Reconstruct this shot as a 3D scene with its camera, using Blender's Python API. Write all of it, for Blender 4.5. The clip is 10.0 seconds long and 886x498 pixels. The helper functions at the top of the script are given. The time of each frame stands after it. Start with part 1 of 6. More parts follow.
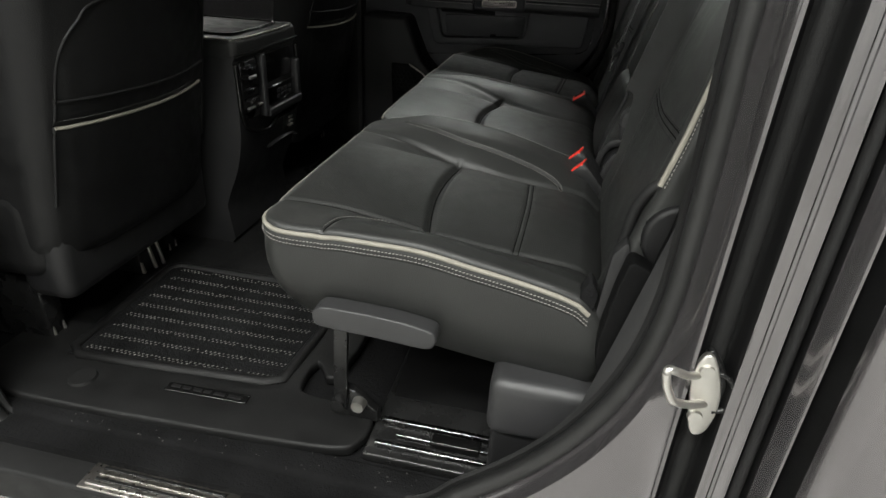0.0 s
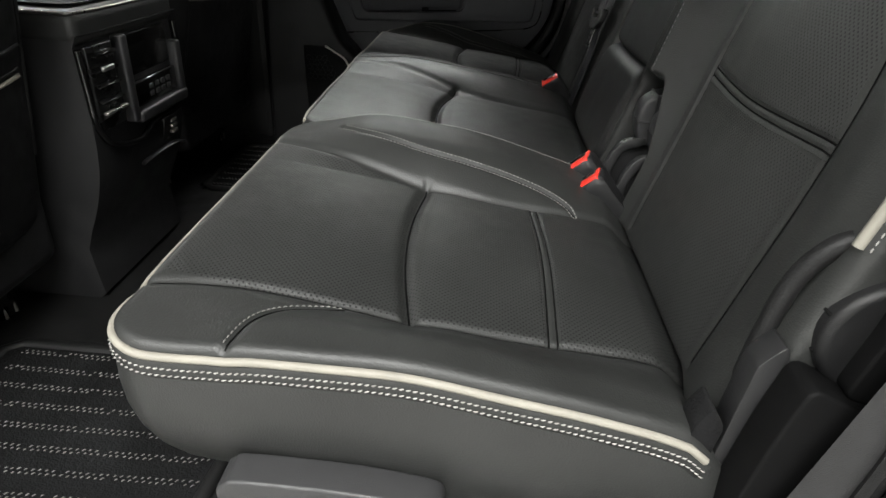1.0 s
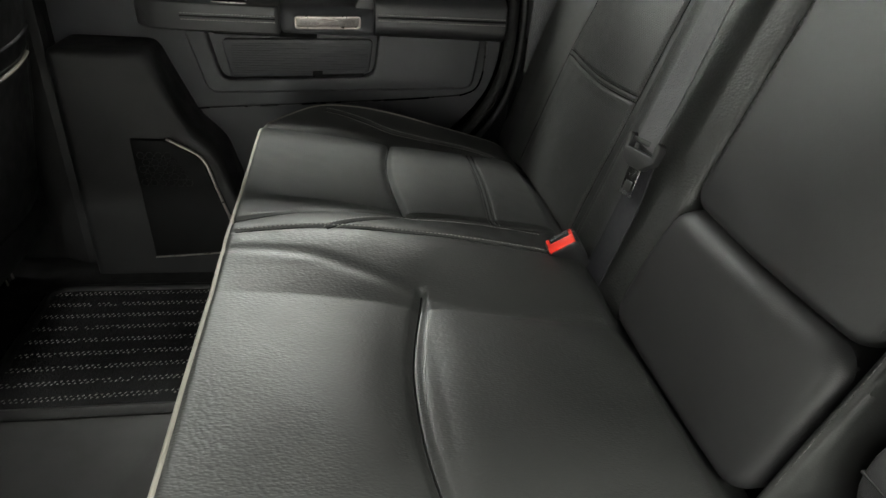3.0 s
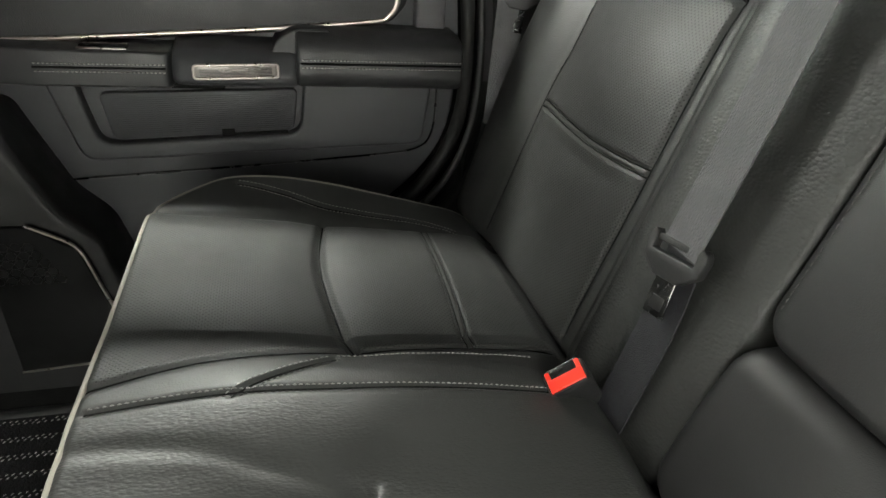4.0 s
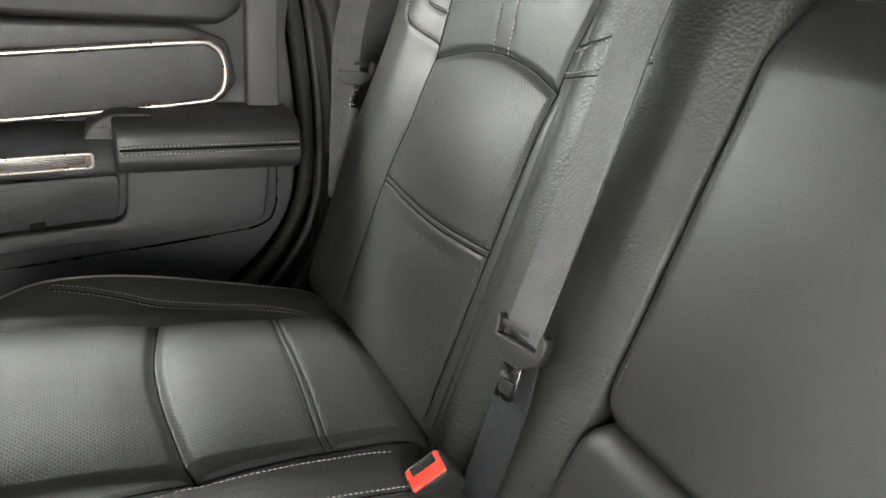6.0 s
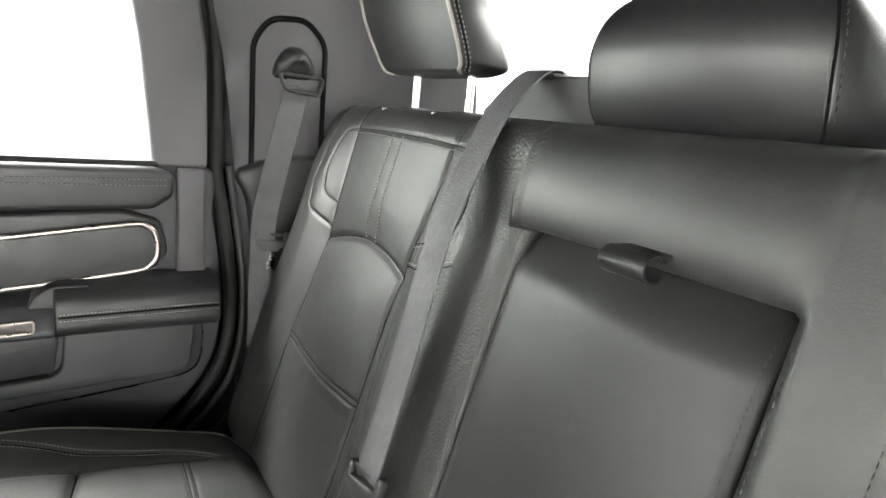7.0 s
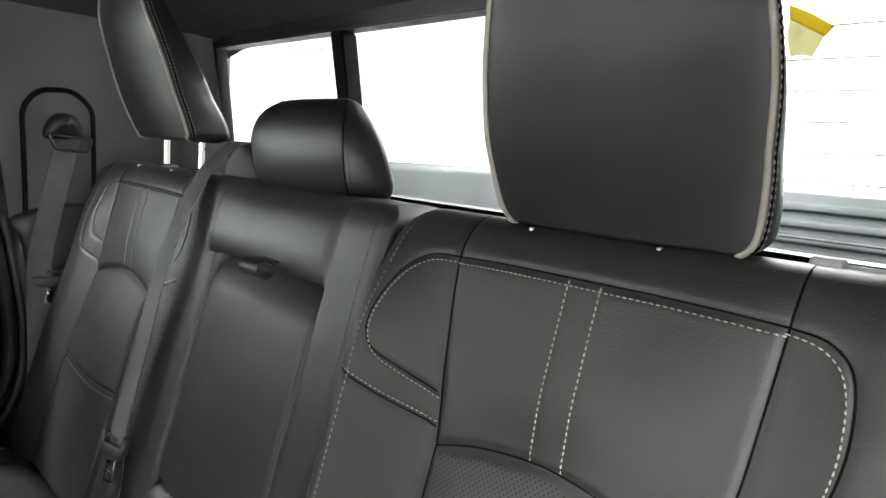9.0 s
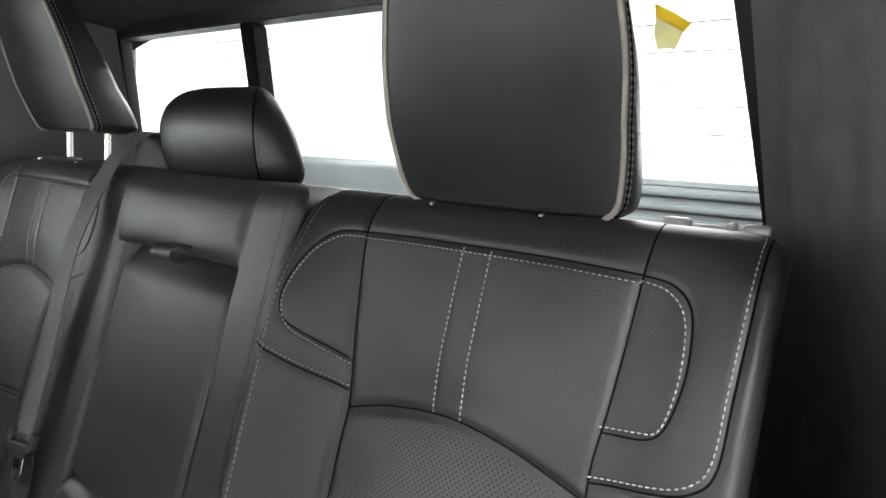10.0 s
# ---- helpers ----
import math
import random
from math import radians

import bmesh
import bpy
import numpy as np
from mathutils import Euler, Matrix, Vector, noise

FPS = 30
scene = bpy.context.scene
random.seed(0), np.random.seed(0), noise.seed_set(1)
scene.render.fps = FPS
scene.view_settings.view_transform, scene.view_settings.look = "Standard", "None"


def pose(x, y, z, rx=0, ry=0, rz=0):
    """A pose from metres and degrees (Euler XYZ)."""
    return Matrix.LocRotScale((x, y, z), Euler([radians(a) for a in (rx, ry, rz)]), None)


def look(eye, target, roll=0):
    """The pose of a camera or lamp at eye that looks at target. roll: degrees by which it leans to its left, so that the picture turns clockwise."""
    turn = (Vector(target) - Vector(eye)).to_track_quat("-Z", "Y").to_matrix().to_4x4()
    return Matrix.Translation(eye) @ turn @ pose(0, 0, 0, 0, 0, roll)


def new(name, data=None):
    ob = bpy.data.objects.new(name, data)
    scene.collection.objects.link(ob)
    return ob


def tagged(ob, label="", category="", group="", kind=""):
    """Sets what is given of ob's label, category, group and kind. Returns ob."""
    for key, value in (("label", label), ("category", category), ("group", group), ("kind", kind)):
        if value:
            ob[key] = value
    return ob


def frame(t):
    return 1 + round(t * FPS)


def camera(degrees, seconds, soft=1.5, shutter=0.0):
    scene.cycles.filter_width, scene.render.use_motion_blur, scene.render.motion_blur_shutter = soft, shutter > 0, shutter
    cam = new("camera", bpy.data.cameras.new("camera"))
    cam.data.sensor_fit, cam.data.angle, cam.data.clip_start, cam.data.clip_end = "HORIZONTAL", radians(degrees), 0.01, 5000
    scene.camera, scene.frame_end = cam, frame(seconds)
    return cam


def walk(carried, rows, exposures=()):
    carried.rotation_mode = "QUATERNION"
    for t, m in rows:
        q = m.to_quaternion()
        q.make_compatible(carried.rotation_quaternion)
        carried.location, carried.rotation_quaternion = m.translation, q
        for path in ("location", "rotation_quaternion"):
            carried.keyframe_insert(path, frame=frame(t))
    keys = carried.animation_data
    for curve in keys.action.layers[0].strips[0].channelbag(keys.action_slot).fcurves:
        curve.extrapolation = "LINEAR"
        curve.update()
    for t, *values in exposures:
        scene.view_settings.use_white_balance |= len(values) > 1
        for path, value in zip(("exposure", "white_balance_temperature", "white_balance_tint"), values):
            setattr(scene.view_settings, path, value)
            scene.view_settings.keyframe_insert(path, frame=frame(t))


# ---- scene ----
cam = camera(72.5, 10.0)
PATH = [
    (0, (0.647, 0.371, 0.76), (0.307, 2.104, -0.18), 3.2),
    (0.5, (0.564, 0.569, 0.696), (0.35, 2.313, -0.26), 3.3),
    (1, (0.512, 0.724, 0.675), (0.442, 2.472, -0.295), 3.5),
    (1.5, (0.412, 0.864, 0.703), (0.533, 2.589, -0.301), 3.6),
    (2, (0.368, 1.036, 0.748), (0.653, 2.741, -0.258), 4.7),
    (2.2, (0.385, 1.123, 0.739), (0.689, 2.833, -0.253), 5.1),
    (3.3, (0.371, 1.491, 0.775), (0.746, 3.164, -0.255), 5.3),
    (3.5, (0.374, 1.544, 0.776), (0.786, 3.212, -0.247), 5.5),
    (4, (0.403, 1.667, 0.752), (0.93, 3.345, -0.201), 5.5),
    (4.5, (0.431, 1.722, 0.719), (1.09, 3.368, -0.207), 5.4),
    (5, (0.441, 1.738, 0.709), (1.215, 3.341, -0.202), 5.5),
    (5.2, (0.439, 1.736, 0.719), (1.254, 3.323, -0.185), 5.6),
    (6.3, (0.431, 1.645, 0.841), (1.42, 3.237, 0.143), 6.4),
    (6.5, (0.43, 1.601, 0.873), (1.448, 3.209, 0.26), 6.4),
    (7, (0.467, 1.51, 0.923), (1.522, 3.154, 0.493), 5.5),
    (7.5, (0.434, 1.383, 0.957), (1.624, 2.955, 0.622), 5.3),
    (8, (0.411, 1.273, 0.981), (1.688, 2.78, 0.671), 5.0),
    (8.5, (0.427, 1.172, 0.988), (1.785, 2.609, 0.69), 4.7),
    (9, (0.43, 1.106, 0.983), (1.882, 2.451, 0.694), 4.5),
    (9.5, (0.413, 1.066, 0.987), (1.962, 2.301, 0.712), 4.2),
    (10, (0.405, 1.056, 0.965), (2.015, 2.211, 0.691), 3.9),
]
walk(cam, [(t, look(eye, target, roll)) for t, eye, target, roll in PATH], [(0.0, -1.1, 6450, 10), (1.0, -0.45, 6400, 12), (1.5, 0.2, 6400, 12), (2.0, 0.45, 6350, 12), (3.5, 1.2, 6650, 7), (5.0, 1.9, 6600, 10), (7.0, 2.35, 6500, 11), (8.0, 1.65, 6450, 11), (10.0, 0.95, 6250, 15)])
# added lamps, none in view: x, y, two sizes, watts
LAMPS = [(0.6, -0.9, 3.0, 0.4, 420.0), (-2.0, -0.9, 2.0, 0.4, 205.0), (-1.0, 4.1, 4.4, 0.5, 280.0), (-4.2, 5.2, 0.8, 4.0, 600.0), (-4.2, -1.2, 0.8, 3.0, 200.0),
         (0.2, 6.2, 3.0, 0.8, 280.0), (0.5, -2.3, 0.5, 0.16, 160.0), (-1.2, -2.6, 0.5, 0.16, 70.0), (5.2, 1.8, 0.8, 4.0, 350.0)]

# ---- world, light and exposure ----
CY = 1.848                       # middle of the cab across
world = bpy.data.worlds.new("hall_air")
scene.world = world
world.use_nodes = True
world.node_tree.nodes["Background"].inputs[0].default_value = (0.8, 0.9, 1.0, 1)
world.node_tree.nodes["Background"].inputs[1].default_value = 0.05


def area_lamp(name, place, target, sx, sy, watts, colour=(0.98, 0.985, 0.93)):
    lamp = bpy.data.lights.new(name, "AREA")
    lamp.shape, lamp.size, lamp.size_y, lamp.energy, lamp.color = "RECTANGLE", sx, sy, watts, colour
    ob = new(name, lamp)
    ob.matrix_world = look(place, target)
    return ob


# ---- materials ----
def material(name, colour, rough=0.5, metal=0.0, grain=0.0, grain_scale=400.0, blotch=0.25, blotch_scale=6.0, wrinkle=0.0,
             wrinkle_scale=40.0, coat=0.0, emit=0.0, spec=0.5, rough_var=0.1, stretch=(1, 1, 1)):
    m = bpy.data.materials.new(name)
    m.use_nodes = True
    nt = m.node_tree
    b = nt.nodes["Principled BSDF"]
    tc = nt.nodes.new("ShaderNodeTexCoord")
    big = nt.nodes.new("ShaderNodeTexNoise")
    big.inputs["Scale"].default_value, big.inputs["Detail"].default_value = blotch_scale, 5
    nt.links.new(tc.outputs["Object"], big.inputs["Vector"])
    ramp = nt.nodes.new("ShaderNodeMapRange")
    ramp.inputs["From Min"].default_value, ramp.inputs["From Max"].default_value = 0.3, 0.7
    ramp.inputs["To Min"].default_value, ramp.inputs["To Max"].default_value = 1 - blotch, 1 + blotch
    nt.links.new(big.outputs["Fac"], ramp.inputs["Value"])
    mul = nt.nodes.new("ShaderNodeMix")
    mul.data_type, mul.blend_type = "RGBA", "MULTIPLY"
    mul.inputs[0].default_value = 1
    mul.inputs[6].default_value = (*colour, 1)
    nt.links.new(ramp.outputs[0], mul.inputs[7])
    nt.links.new(mul.outputs[2], b.inputs["Base Color"])
    rr = nt.nodes.new("ShaderNodeMapRange")
    rr.inputs["From Min"].default_value, rr.inputs["From Max"].default_value = 0.3, 0.7
    rr.inputs["To Min"].default_value, rr.inputs["To Max"].default_value = max(0.03, rough - rough_var), min(1, rough + rough_var)
    mid = nt.nodes.new("ShaderNodeTexNoise")
    mid.inputs["Scale"].default_value, mid.inputs["Detail"].default_value = blotch_scale * 4, 4
    nt.links.new(tc.outputs["Object"], mid.inputs["Vector"])
    nt.links.new(mid.outputs["Fac"], rr.inputs["Value"])
    nt.links.new(rr.outputs[0], b.inputs["Roughness"])
    b.inputs["Metallic"].default_value = metal
    b.inputs["Coat Weight"].default_value = coat
    b.inputs["Coat Roughness"].default_value = 0.035
    b.inputs["Specular IOR Level"].default_value = spec
    last = None
    for kind, power, scale, dist in (("V", grain, grain_scale, 0.0006), ("N", wrinkle, wrinkle_scale, 0.003)):
        if power <= 0:
            continue
        if kind == "V":
            tex = nt.nodes.new("ShaderNodeTexVoronoi")
            tex.feature = "SMOOTH_F1"
            tex.inputs["Scale"].default_value, tex.inputs["Smoothness"].default_value = scale, 0.35
            out = tex.outputs["Distance"]
        else:
            tex = nt.nodes.new("ShaderNodeTexNoise")
            tex.inputs["Scale"].default_value, tex.inputs["Detail"].default_value, tex.inputs["Distortion"].default_value = scale, 4, 0.6
            out = tex.outputs["Fac"]
        long = nt.nodes.new("ShaderNodeVectorMath")
        long.operation = "MULTIPLY"
        long.inputs[1].default_value = stretch if kind == "V" else (1, 1, 1)
        nt.links.new(tc.outputs["Object"], long.inputs[0])
        nt.links.new(long.outputs[0], tex.inputs["Vector"])
        bump = nt.nodes.new("ShaderNodeBump")
        bump.invert = kind == "V"
        bump.inputs["Strength"].default_value, bump.inputs["Distance"].default_value = power, dist
        nt.links.new(out, bump.inputs["Height"])
        if last:
            nt.links.new(last, bump.inputs["Normal"])
        last = bump.outputs["Normal"]
    if last:
        nt.links.new(last, b.inputs["Normal"])
    if emit:
        b.inputs["Emission Color"].default_value = (*colour, 1)
        b.inputs["Emission Strength"].default_value = emit
    return m


def perforate(m, a, b_axis, step=0.0056, radius=0.158):
    """Punched holes in a leather, in a staggered lattice over two of the object's axes."""
    nt = m.node_tree
    bs = nt.nodes["Principled BSDF"]
    tc = nt.nodes.new("ShaderNodeTexCoord")
    sep = nt.nodes.new("ShaderNodeSeparateXYZ")
    nt.links.new(tc.outputs["Object"], sep.inputs[0])
    com = nt.nodes.new("ShaderNodeCombineXYZ")
    nt.links.new(sep.outputs[a], com.inputs[0])
    nt.links.new(sep.outputs[b_axis], com.inputs[1])
    best = None
    for off in (0.0, 0.5):
        mad = nt.nodes.new("ShaderNodeVectorMath")
        mad.operation = "MULTIPLY_ADD"
        mad.inputs[1].default_value, mad.inputs[2].default_value = (1 / step, 1 / step, 0), (off, off, 0)
        nt.links.new(com.outputs[0], mad.inputs[0])
        fr = nt.nodes.new("ShaderNodeVectorMath")
        fr.operation = "FRACTION"
        nt.links.new(mad.outputs[0], fr.inputs[0])
        sub = nt.nodes.new("ShaderNodeVectorMath")
        sub.operation = "SUBTRACT"
        sub.inputs[1].default_value = (0.5, 0.5, 0)
        nt.links.new(fr.outputs[0], sub.inputs[0])
        ln = nt.nodes.new("ShaderNodeVectorMath")
        ln.operation = "LENGTH"
        nt.links.new(sub.outputs[0], ln.inputs[0])
        if best is None:
            best = ln.outputs["Value"]
        else:
            mn = nt.nodes.new("ShaderNodeMath")
            mn.operation = "MINIMUM"
            nt.links.new(best, mn.inputs[0])
            nt.links.new(ln.outputs["Value"], mn.inputs[1])
            best = mn.outputs[0]
    hole = nt.nodes.new("ShaderNodeMapRange")
    hole.inputs["From Min"].default_value, hole.inputs["From Max"].default_value = radius - 0.05, radius + 0.05
    nt.links.new(best, hole.inputs["Value"])
    old = bs.inputs["Base Color"].links[0].from_socket
    mix = nt.nodes.new("ShaderNodeMix")
    mix.data_type = "RGBA"
    mix.inputs[6].default_value = (0.008, 0.008, 0.008, 1)
    nt.links.new(old, mix.inputs[7])
    nt.links.new(hole.outputs[0], mix.inputs[0])
    nt.links.new(mix.outputs[2], bs.inputs["Base Color"])
    sp = nt.nodes.new("ShaderNodeMath")
    sp.operation = "MULTIPLY_ADD"
    sp.inputs[1].default_value, sp.inputs[2].default_value = 0.3, 0.2
    nt.links.new(hole.outputs[0], sp.inputs[0])
    nt.links.new(sp.outputs[0], bs.inputs["Specular IOR Level"])
    bump = nt.nodes.new("ShaderNodeBump")
    bump.inputs["Strength"].default_value, bump.inputs["Distance"].default_value = 0.3, 0.0006
    nt.links.new(hole.outputs[0], bump.inputs["Height"])
    nt.links.new(bs.inputs["Normal"].links[0].from_socket, bump.inputs["Normal"])
    nt.links.new(bump.outputs[0], bs.inputs["Normal"])
    return m


LEATHER = dict(spec=0.42, rough=0.46, grain=0.26, grain_scale=560, blotch=0.14, blotch_scale=9, wrinkle=0.05, wrinkle_scale=55, rough_var=0.05, stretch=(1, 0.8, 1.2))
BLACK = (0.0225, 0.0232, 0.0222)
leather = material("black_leather", BLACK, **LEATHER)
perf_seat = perforate(material("perforated_seat_leather", BLACK, **LEATHER), 0, 1)
perf_back = perforate(material("perforated_back_leather", BLACK, **LEATHER), 1, 2)
coarse_leather = material("coarse_pebbled_leather", BLACK, rough=0.45, grain=0.75, grain_scale=300, stretch=(1, 0.8, 1.15), blotch=0.18, blotch_scale=9, wrinkle=0.06, wrinkle_scale=70, rough_var=0.05)
pebble_leather = material("pebbled_leather", BLACK, rough=0.44, grain=0.13, grain_scale=560, stretch=(1, 0.75, 1.35), blotch=0.18, blotch_scale=9, wrinkle=0.06, wrinkle_scale=70, rough_var=0.05)
creased_leather = material("creased_leather", BLACK, rough=0.44, grain=0.45, grain_scale=420, stretch=(0.55, 1.3, 1), blotch=0.16, blotch_scale=9, wrinkle=0.12, wrinkle_scale=130, rough_var=0.05, spec=0.45)
smooth_leather = material("smooth_leather", (0.0140, 0.0140, 0.0144), rough=0.46, rough_var=0.03, grain=0.18, grain_scale=800, blotch=0.12, wrinkle=0.03, wrinkle_scale=25)
headrest_leather = material("headrest_leather", (0.0105, 0.0105, 0.0112), rough=0.38, rough_var=0.03, grain=0.18, grain_scale=800, blotch=0.12, wrinkle=0.03, wrinkle_scale=25)
seam_black = material("black_seam_cord", (0.004, 0.004, 0.004), rough=0.95, spec=0.05, blotch=0.1)
piping_cream = material("cream_piping", (0.245, 0.23, 0.195), rough=0.6, grain=0.2, blotch=0.12, blotch_scale=30)
# a slightly darker cream, for the headrests
piping_dull = material("dull_cream_piping", (0.22, 0.205, 0.185), rough=0.65, grain=0.25, blotch=0.18, blotch_scale=40)
thread = material("pale_thread", (0.29, 0.282, 0.265), rough=0.8, blotch=0.2, blotch_scale=90)
thread_mid = material("muted_thread", (0.21, 0.205, 0.195), rough=0.8, blotch=0.2, blotch_scale=90)
thread_black = material("black_thread", (0.022, 0.022, 0.022), rough=0.8, blotch=0.2, blotch_scale=90)
thread_dim = material("dim_thread", (0.060, 0.060, 0.058), rough=0.8, blotch=0.2, blotch_scale=90)
thread_dark = material("grey_thread", (0.16, 0.16, 0.155), rough=0.8, blotch=0.2, blotch_scale=90)
plastic = material("black_plastic", (0.013, 0.013, 0.0135), rough=0.45, grain=0.3, grain_scale=1500, blotch=0.15)
matt_black = material("matt_black_moulding", (0.0035, 0.0035, 0.0036), rough=0.6, grain=0.2, grain_scale=1500, blotch=0.15, spec=0.12)
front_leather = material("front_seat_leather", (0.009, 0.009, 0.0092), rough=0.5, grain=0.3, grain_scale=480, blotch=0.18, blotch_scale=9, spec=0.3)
console_frame = material("console_frame_plastic", (0.033, 0.033, 0.0345), rough=0.4, blotch=0.1)
lever_grey = material("grey_lever_plastic", (0.030, 0.030, 0.031), rough=0.4, grain=0.3, grain_scale=1500, blotch=0.1)
plastic_grey = material("charcoal_plastic", (0.018, 0.018, 0.0185), rough=0.42, grain=0.3, grain_scale=1500, blotch=0.12)
trim_grey = material("pillar_trim_plastic", (0.080, 0.077, 0.083), rough=0.6, grain=0.4, grain_scale=1300, blotch=0.12)
door_leather = material("door_pad_leather", (0.024, 0.024, 0.0255), rough=0.46, grain=0.3, grain_scale=600, blotch=0.12, blotch_scale=9)
door_skin = material("door_trim_plastic", (0.041, 0.042, 0.046), rough=0.5, grain=0.3, grain_scale=1300, blotch=0.12)
gloss = material("piano_black", (0.006, 0.006, 0.006), rough=0.14, rough_var=0.05)
steel_black = material("black_painted_steel", (0.012, 0.012, 0.012), rough=0.28, blotch=0.3, wrinkle=0.08, wrinkle_scale=20)
chrome = material("satin_chrome", (0.72, 0.70, 0.67), rough=0.32, metal=1.0, blotch=0.1)
zinc = material("zinc_steel", (0.70, 0.68, 0.64), rough=0.42, metal=1.0, blotch=0.08, blotch_scale=30)
brushed = material("brushed_steel", (0.42, 0.40, 0.37), rough=0.34, metal=1.0, blotch=0.12, blotch_scale=40)
badge_silver = material("dull_badge_silver", (0.20, 0.185, 0.175), rough=0.42, metal=1.0, blotch=0.1, blotch_scale=40)
red = material("red_plastic", (0.75, 0.035, 0.02), rough=0.35, blotch=0.08)
dull_plastic = material("dull_plastic", (0.008, 0.008, 0.0084), rough=0.5, spec=0.35, grain=0.3, grain_scale=1500, blotch=0.15)
# the knuckles' black plastic, lightened for the light on their caps
knuckle_lit = material("lit_hinge_cap_plastic", (0.032, 0.032, 0.033), rough=0.4, grain=0.3, grain_scale=1500, blotch=0.1)
carpet = material("black_carpet", (0.0062, 0.0062, 0.0065), rough=0.95, grain=1.0, grain_scale=350, blotch=0.5, blotch_scale=12, wrinkle=0.7, wrinkle_scale=120, spec=0.15)
rubber = material("black_rubber", (0.009, 0.009, 0.009), rough=0.6, grain=0.35, grain_scale=900, blotch=0.2, spec=0.3)
seal_rubber = material("door_seal_rubber", (0.015, 0.015, 0.0148), rough=0.42, grain=0.25, grain_scale=1200, blotch=0.15)
mat_rubber = material("moulded_mat_rubber", (0.0065, 0.0065, 0.0065), spec=0.3, rough=0.55, grain=0.45, grain_scale=900, blotch=0.25, wrinkle=0.1)
yarn = material("pale_mat_yarn", (0.12, 0.117, 0.110), rough=0.9, blotch=0.35, blotch_scale=200)
webbing = material("belt_webbing", (0.072, 0.072, 0.076), rough=0.62, blotch=0.15, blotch_scale=30, grain=0.9, grain_scale=420, stretch=(1, 1.5, 0.75))
webbing_dark = material("navy_webbing", (0.009, 0.009, 0.012), rough=0.7, blotch=0.2, blotch_scale=30, grain=0.5, grain_scale=700)
paint = material("dark_grey_paint", (0.20, 0.19, 0.196), rough=0.20, rough_var=0.01, metal=0.85, coat=1.0, blotch=0.02)
liner = material("dark_headliner", (0.035, 0.035, 0.036), rough=0.9, grain=0.6, grain_scale=700, blotch=0.15)
bed_metal = material("bed_liner", (0.10, 0.105, 0.11), rough=0.5, blotch=0.25, blotch_scale=5, wrinkle=0.15)
hall_white = material("white_hall_wall", (0.82, 0.82, 0.81), rough=0.85, blotch=0.05, blotch_scale=1)
hall_dark = material("dark_hall_wall", (0.10, 0.10, 0.105), rough=0.8, blotch=0.1, blotch_scale=1)
concrete = material("concrete_floor", (0.40, 0.395, 0.38), rough_var=0.04, rough=0.2, blotch=0.2, blotch_scale=1.2, wrinkle=0.2)


def sheet_mat(name, colour):
    """Thin paper that lets some of the light behind it through."""
    m = material(name, colour, rough=0.8, blotch=0.12, blotch_scale=40)
    nt = m.node_tree
    tl = nt.nodes.new("ShaderNodeBsdfTranslucent")
    tl.inputs["Color"].default_value = (*colour, 1)
    mx = nt.nodes.new("ShaderNodeMixShader")
    mx.inputs[0].default_value = 0.55
    nt.links.new(nt.nodes["Principled BSDF"].outputs[0], mx.inputs[1])
    nt.links.new(tl.outputs[0], mx.inputs[2])
    nt.links.new(mx.outputs[0], nt.nodes["Material Output"].inputs[0])
    return m


# window glare on glossy plastic, put into a pale base colour
handle_glare = material("glare_pale_plastic", (0.40, 0.40, 0.39), rough=0.35, blotch=0.08)
paper = sheet_mat("pale_yellow_paper", (0.82, 0.80, 0.55))
tape_mat = sheet_mat("yellow_tape", (0.80, 0.66, 0.10))


def glass_mat():
    m = bpy.data.materials.new("clear_glass")
    m.use_nodes = True
    nt = m.node_tree
    nt.nodes.clear()
    out = nt.nodes.new("ShaderNodeOutputMaterial")
    tr = nt.nodes.new("ShaderNodeBsdfTransparent")
    gl = nt.nodes.new("ShaderNodeBsdfGlossy")
    gl.inputs["Roughness"].default_value = 0.02
    tr.inputs["Color"].default_value = (0.9, 0.93, 0.92, 1)
    mx = nt.nodes.new("ShaderNodeMixShader")
    mx.inputs[0].default_value = 0.05
    nt.links.new(tr.outputs[0], mx.inputs[1])
    nt.links.new(gl.outputs[0], mx.inputs[2])
    nt.links.new(mx.outputs[0], out.inputs[0])
    return m


glass = glass_mat()
warm_chrome = material("warm_satin_chrome", (0.50, 0.455, 0.42), rough=0.34, metal=1.0, blotch=0.1, blotch_scale=30)
blade_steel = material("dark_bright_steel", (0.20, 0.20, 0.20), rough=0.22, metal=1.0, blotch=0.1, blotch_scale=40)


# ---- building helpers ----
def thing(name, label, category, at=(0, 0, 0), group="", kind=""):
    ob = new(name)
    ob.empty_display_size = 0.05
    ob.location = at
    return tagged(ob, label, category, group, kind)


def origin_of(ob):
    p = Vector((0, 0, 0))
    while ob is not None:
        p += ob.location
        ob = ob.parent
    return p


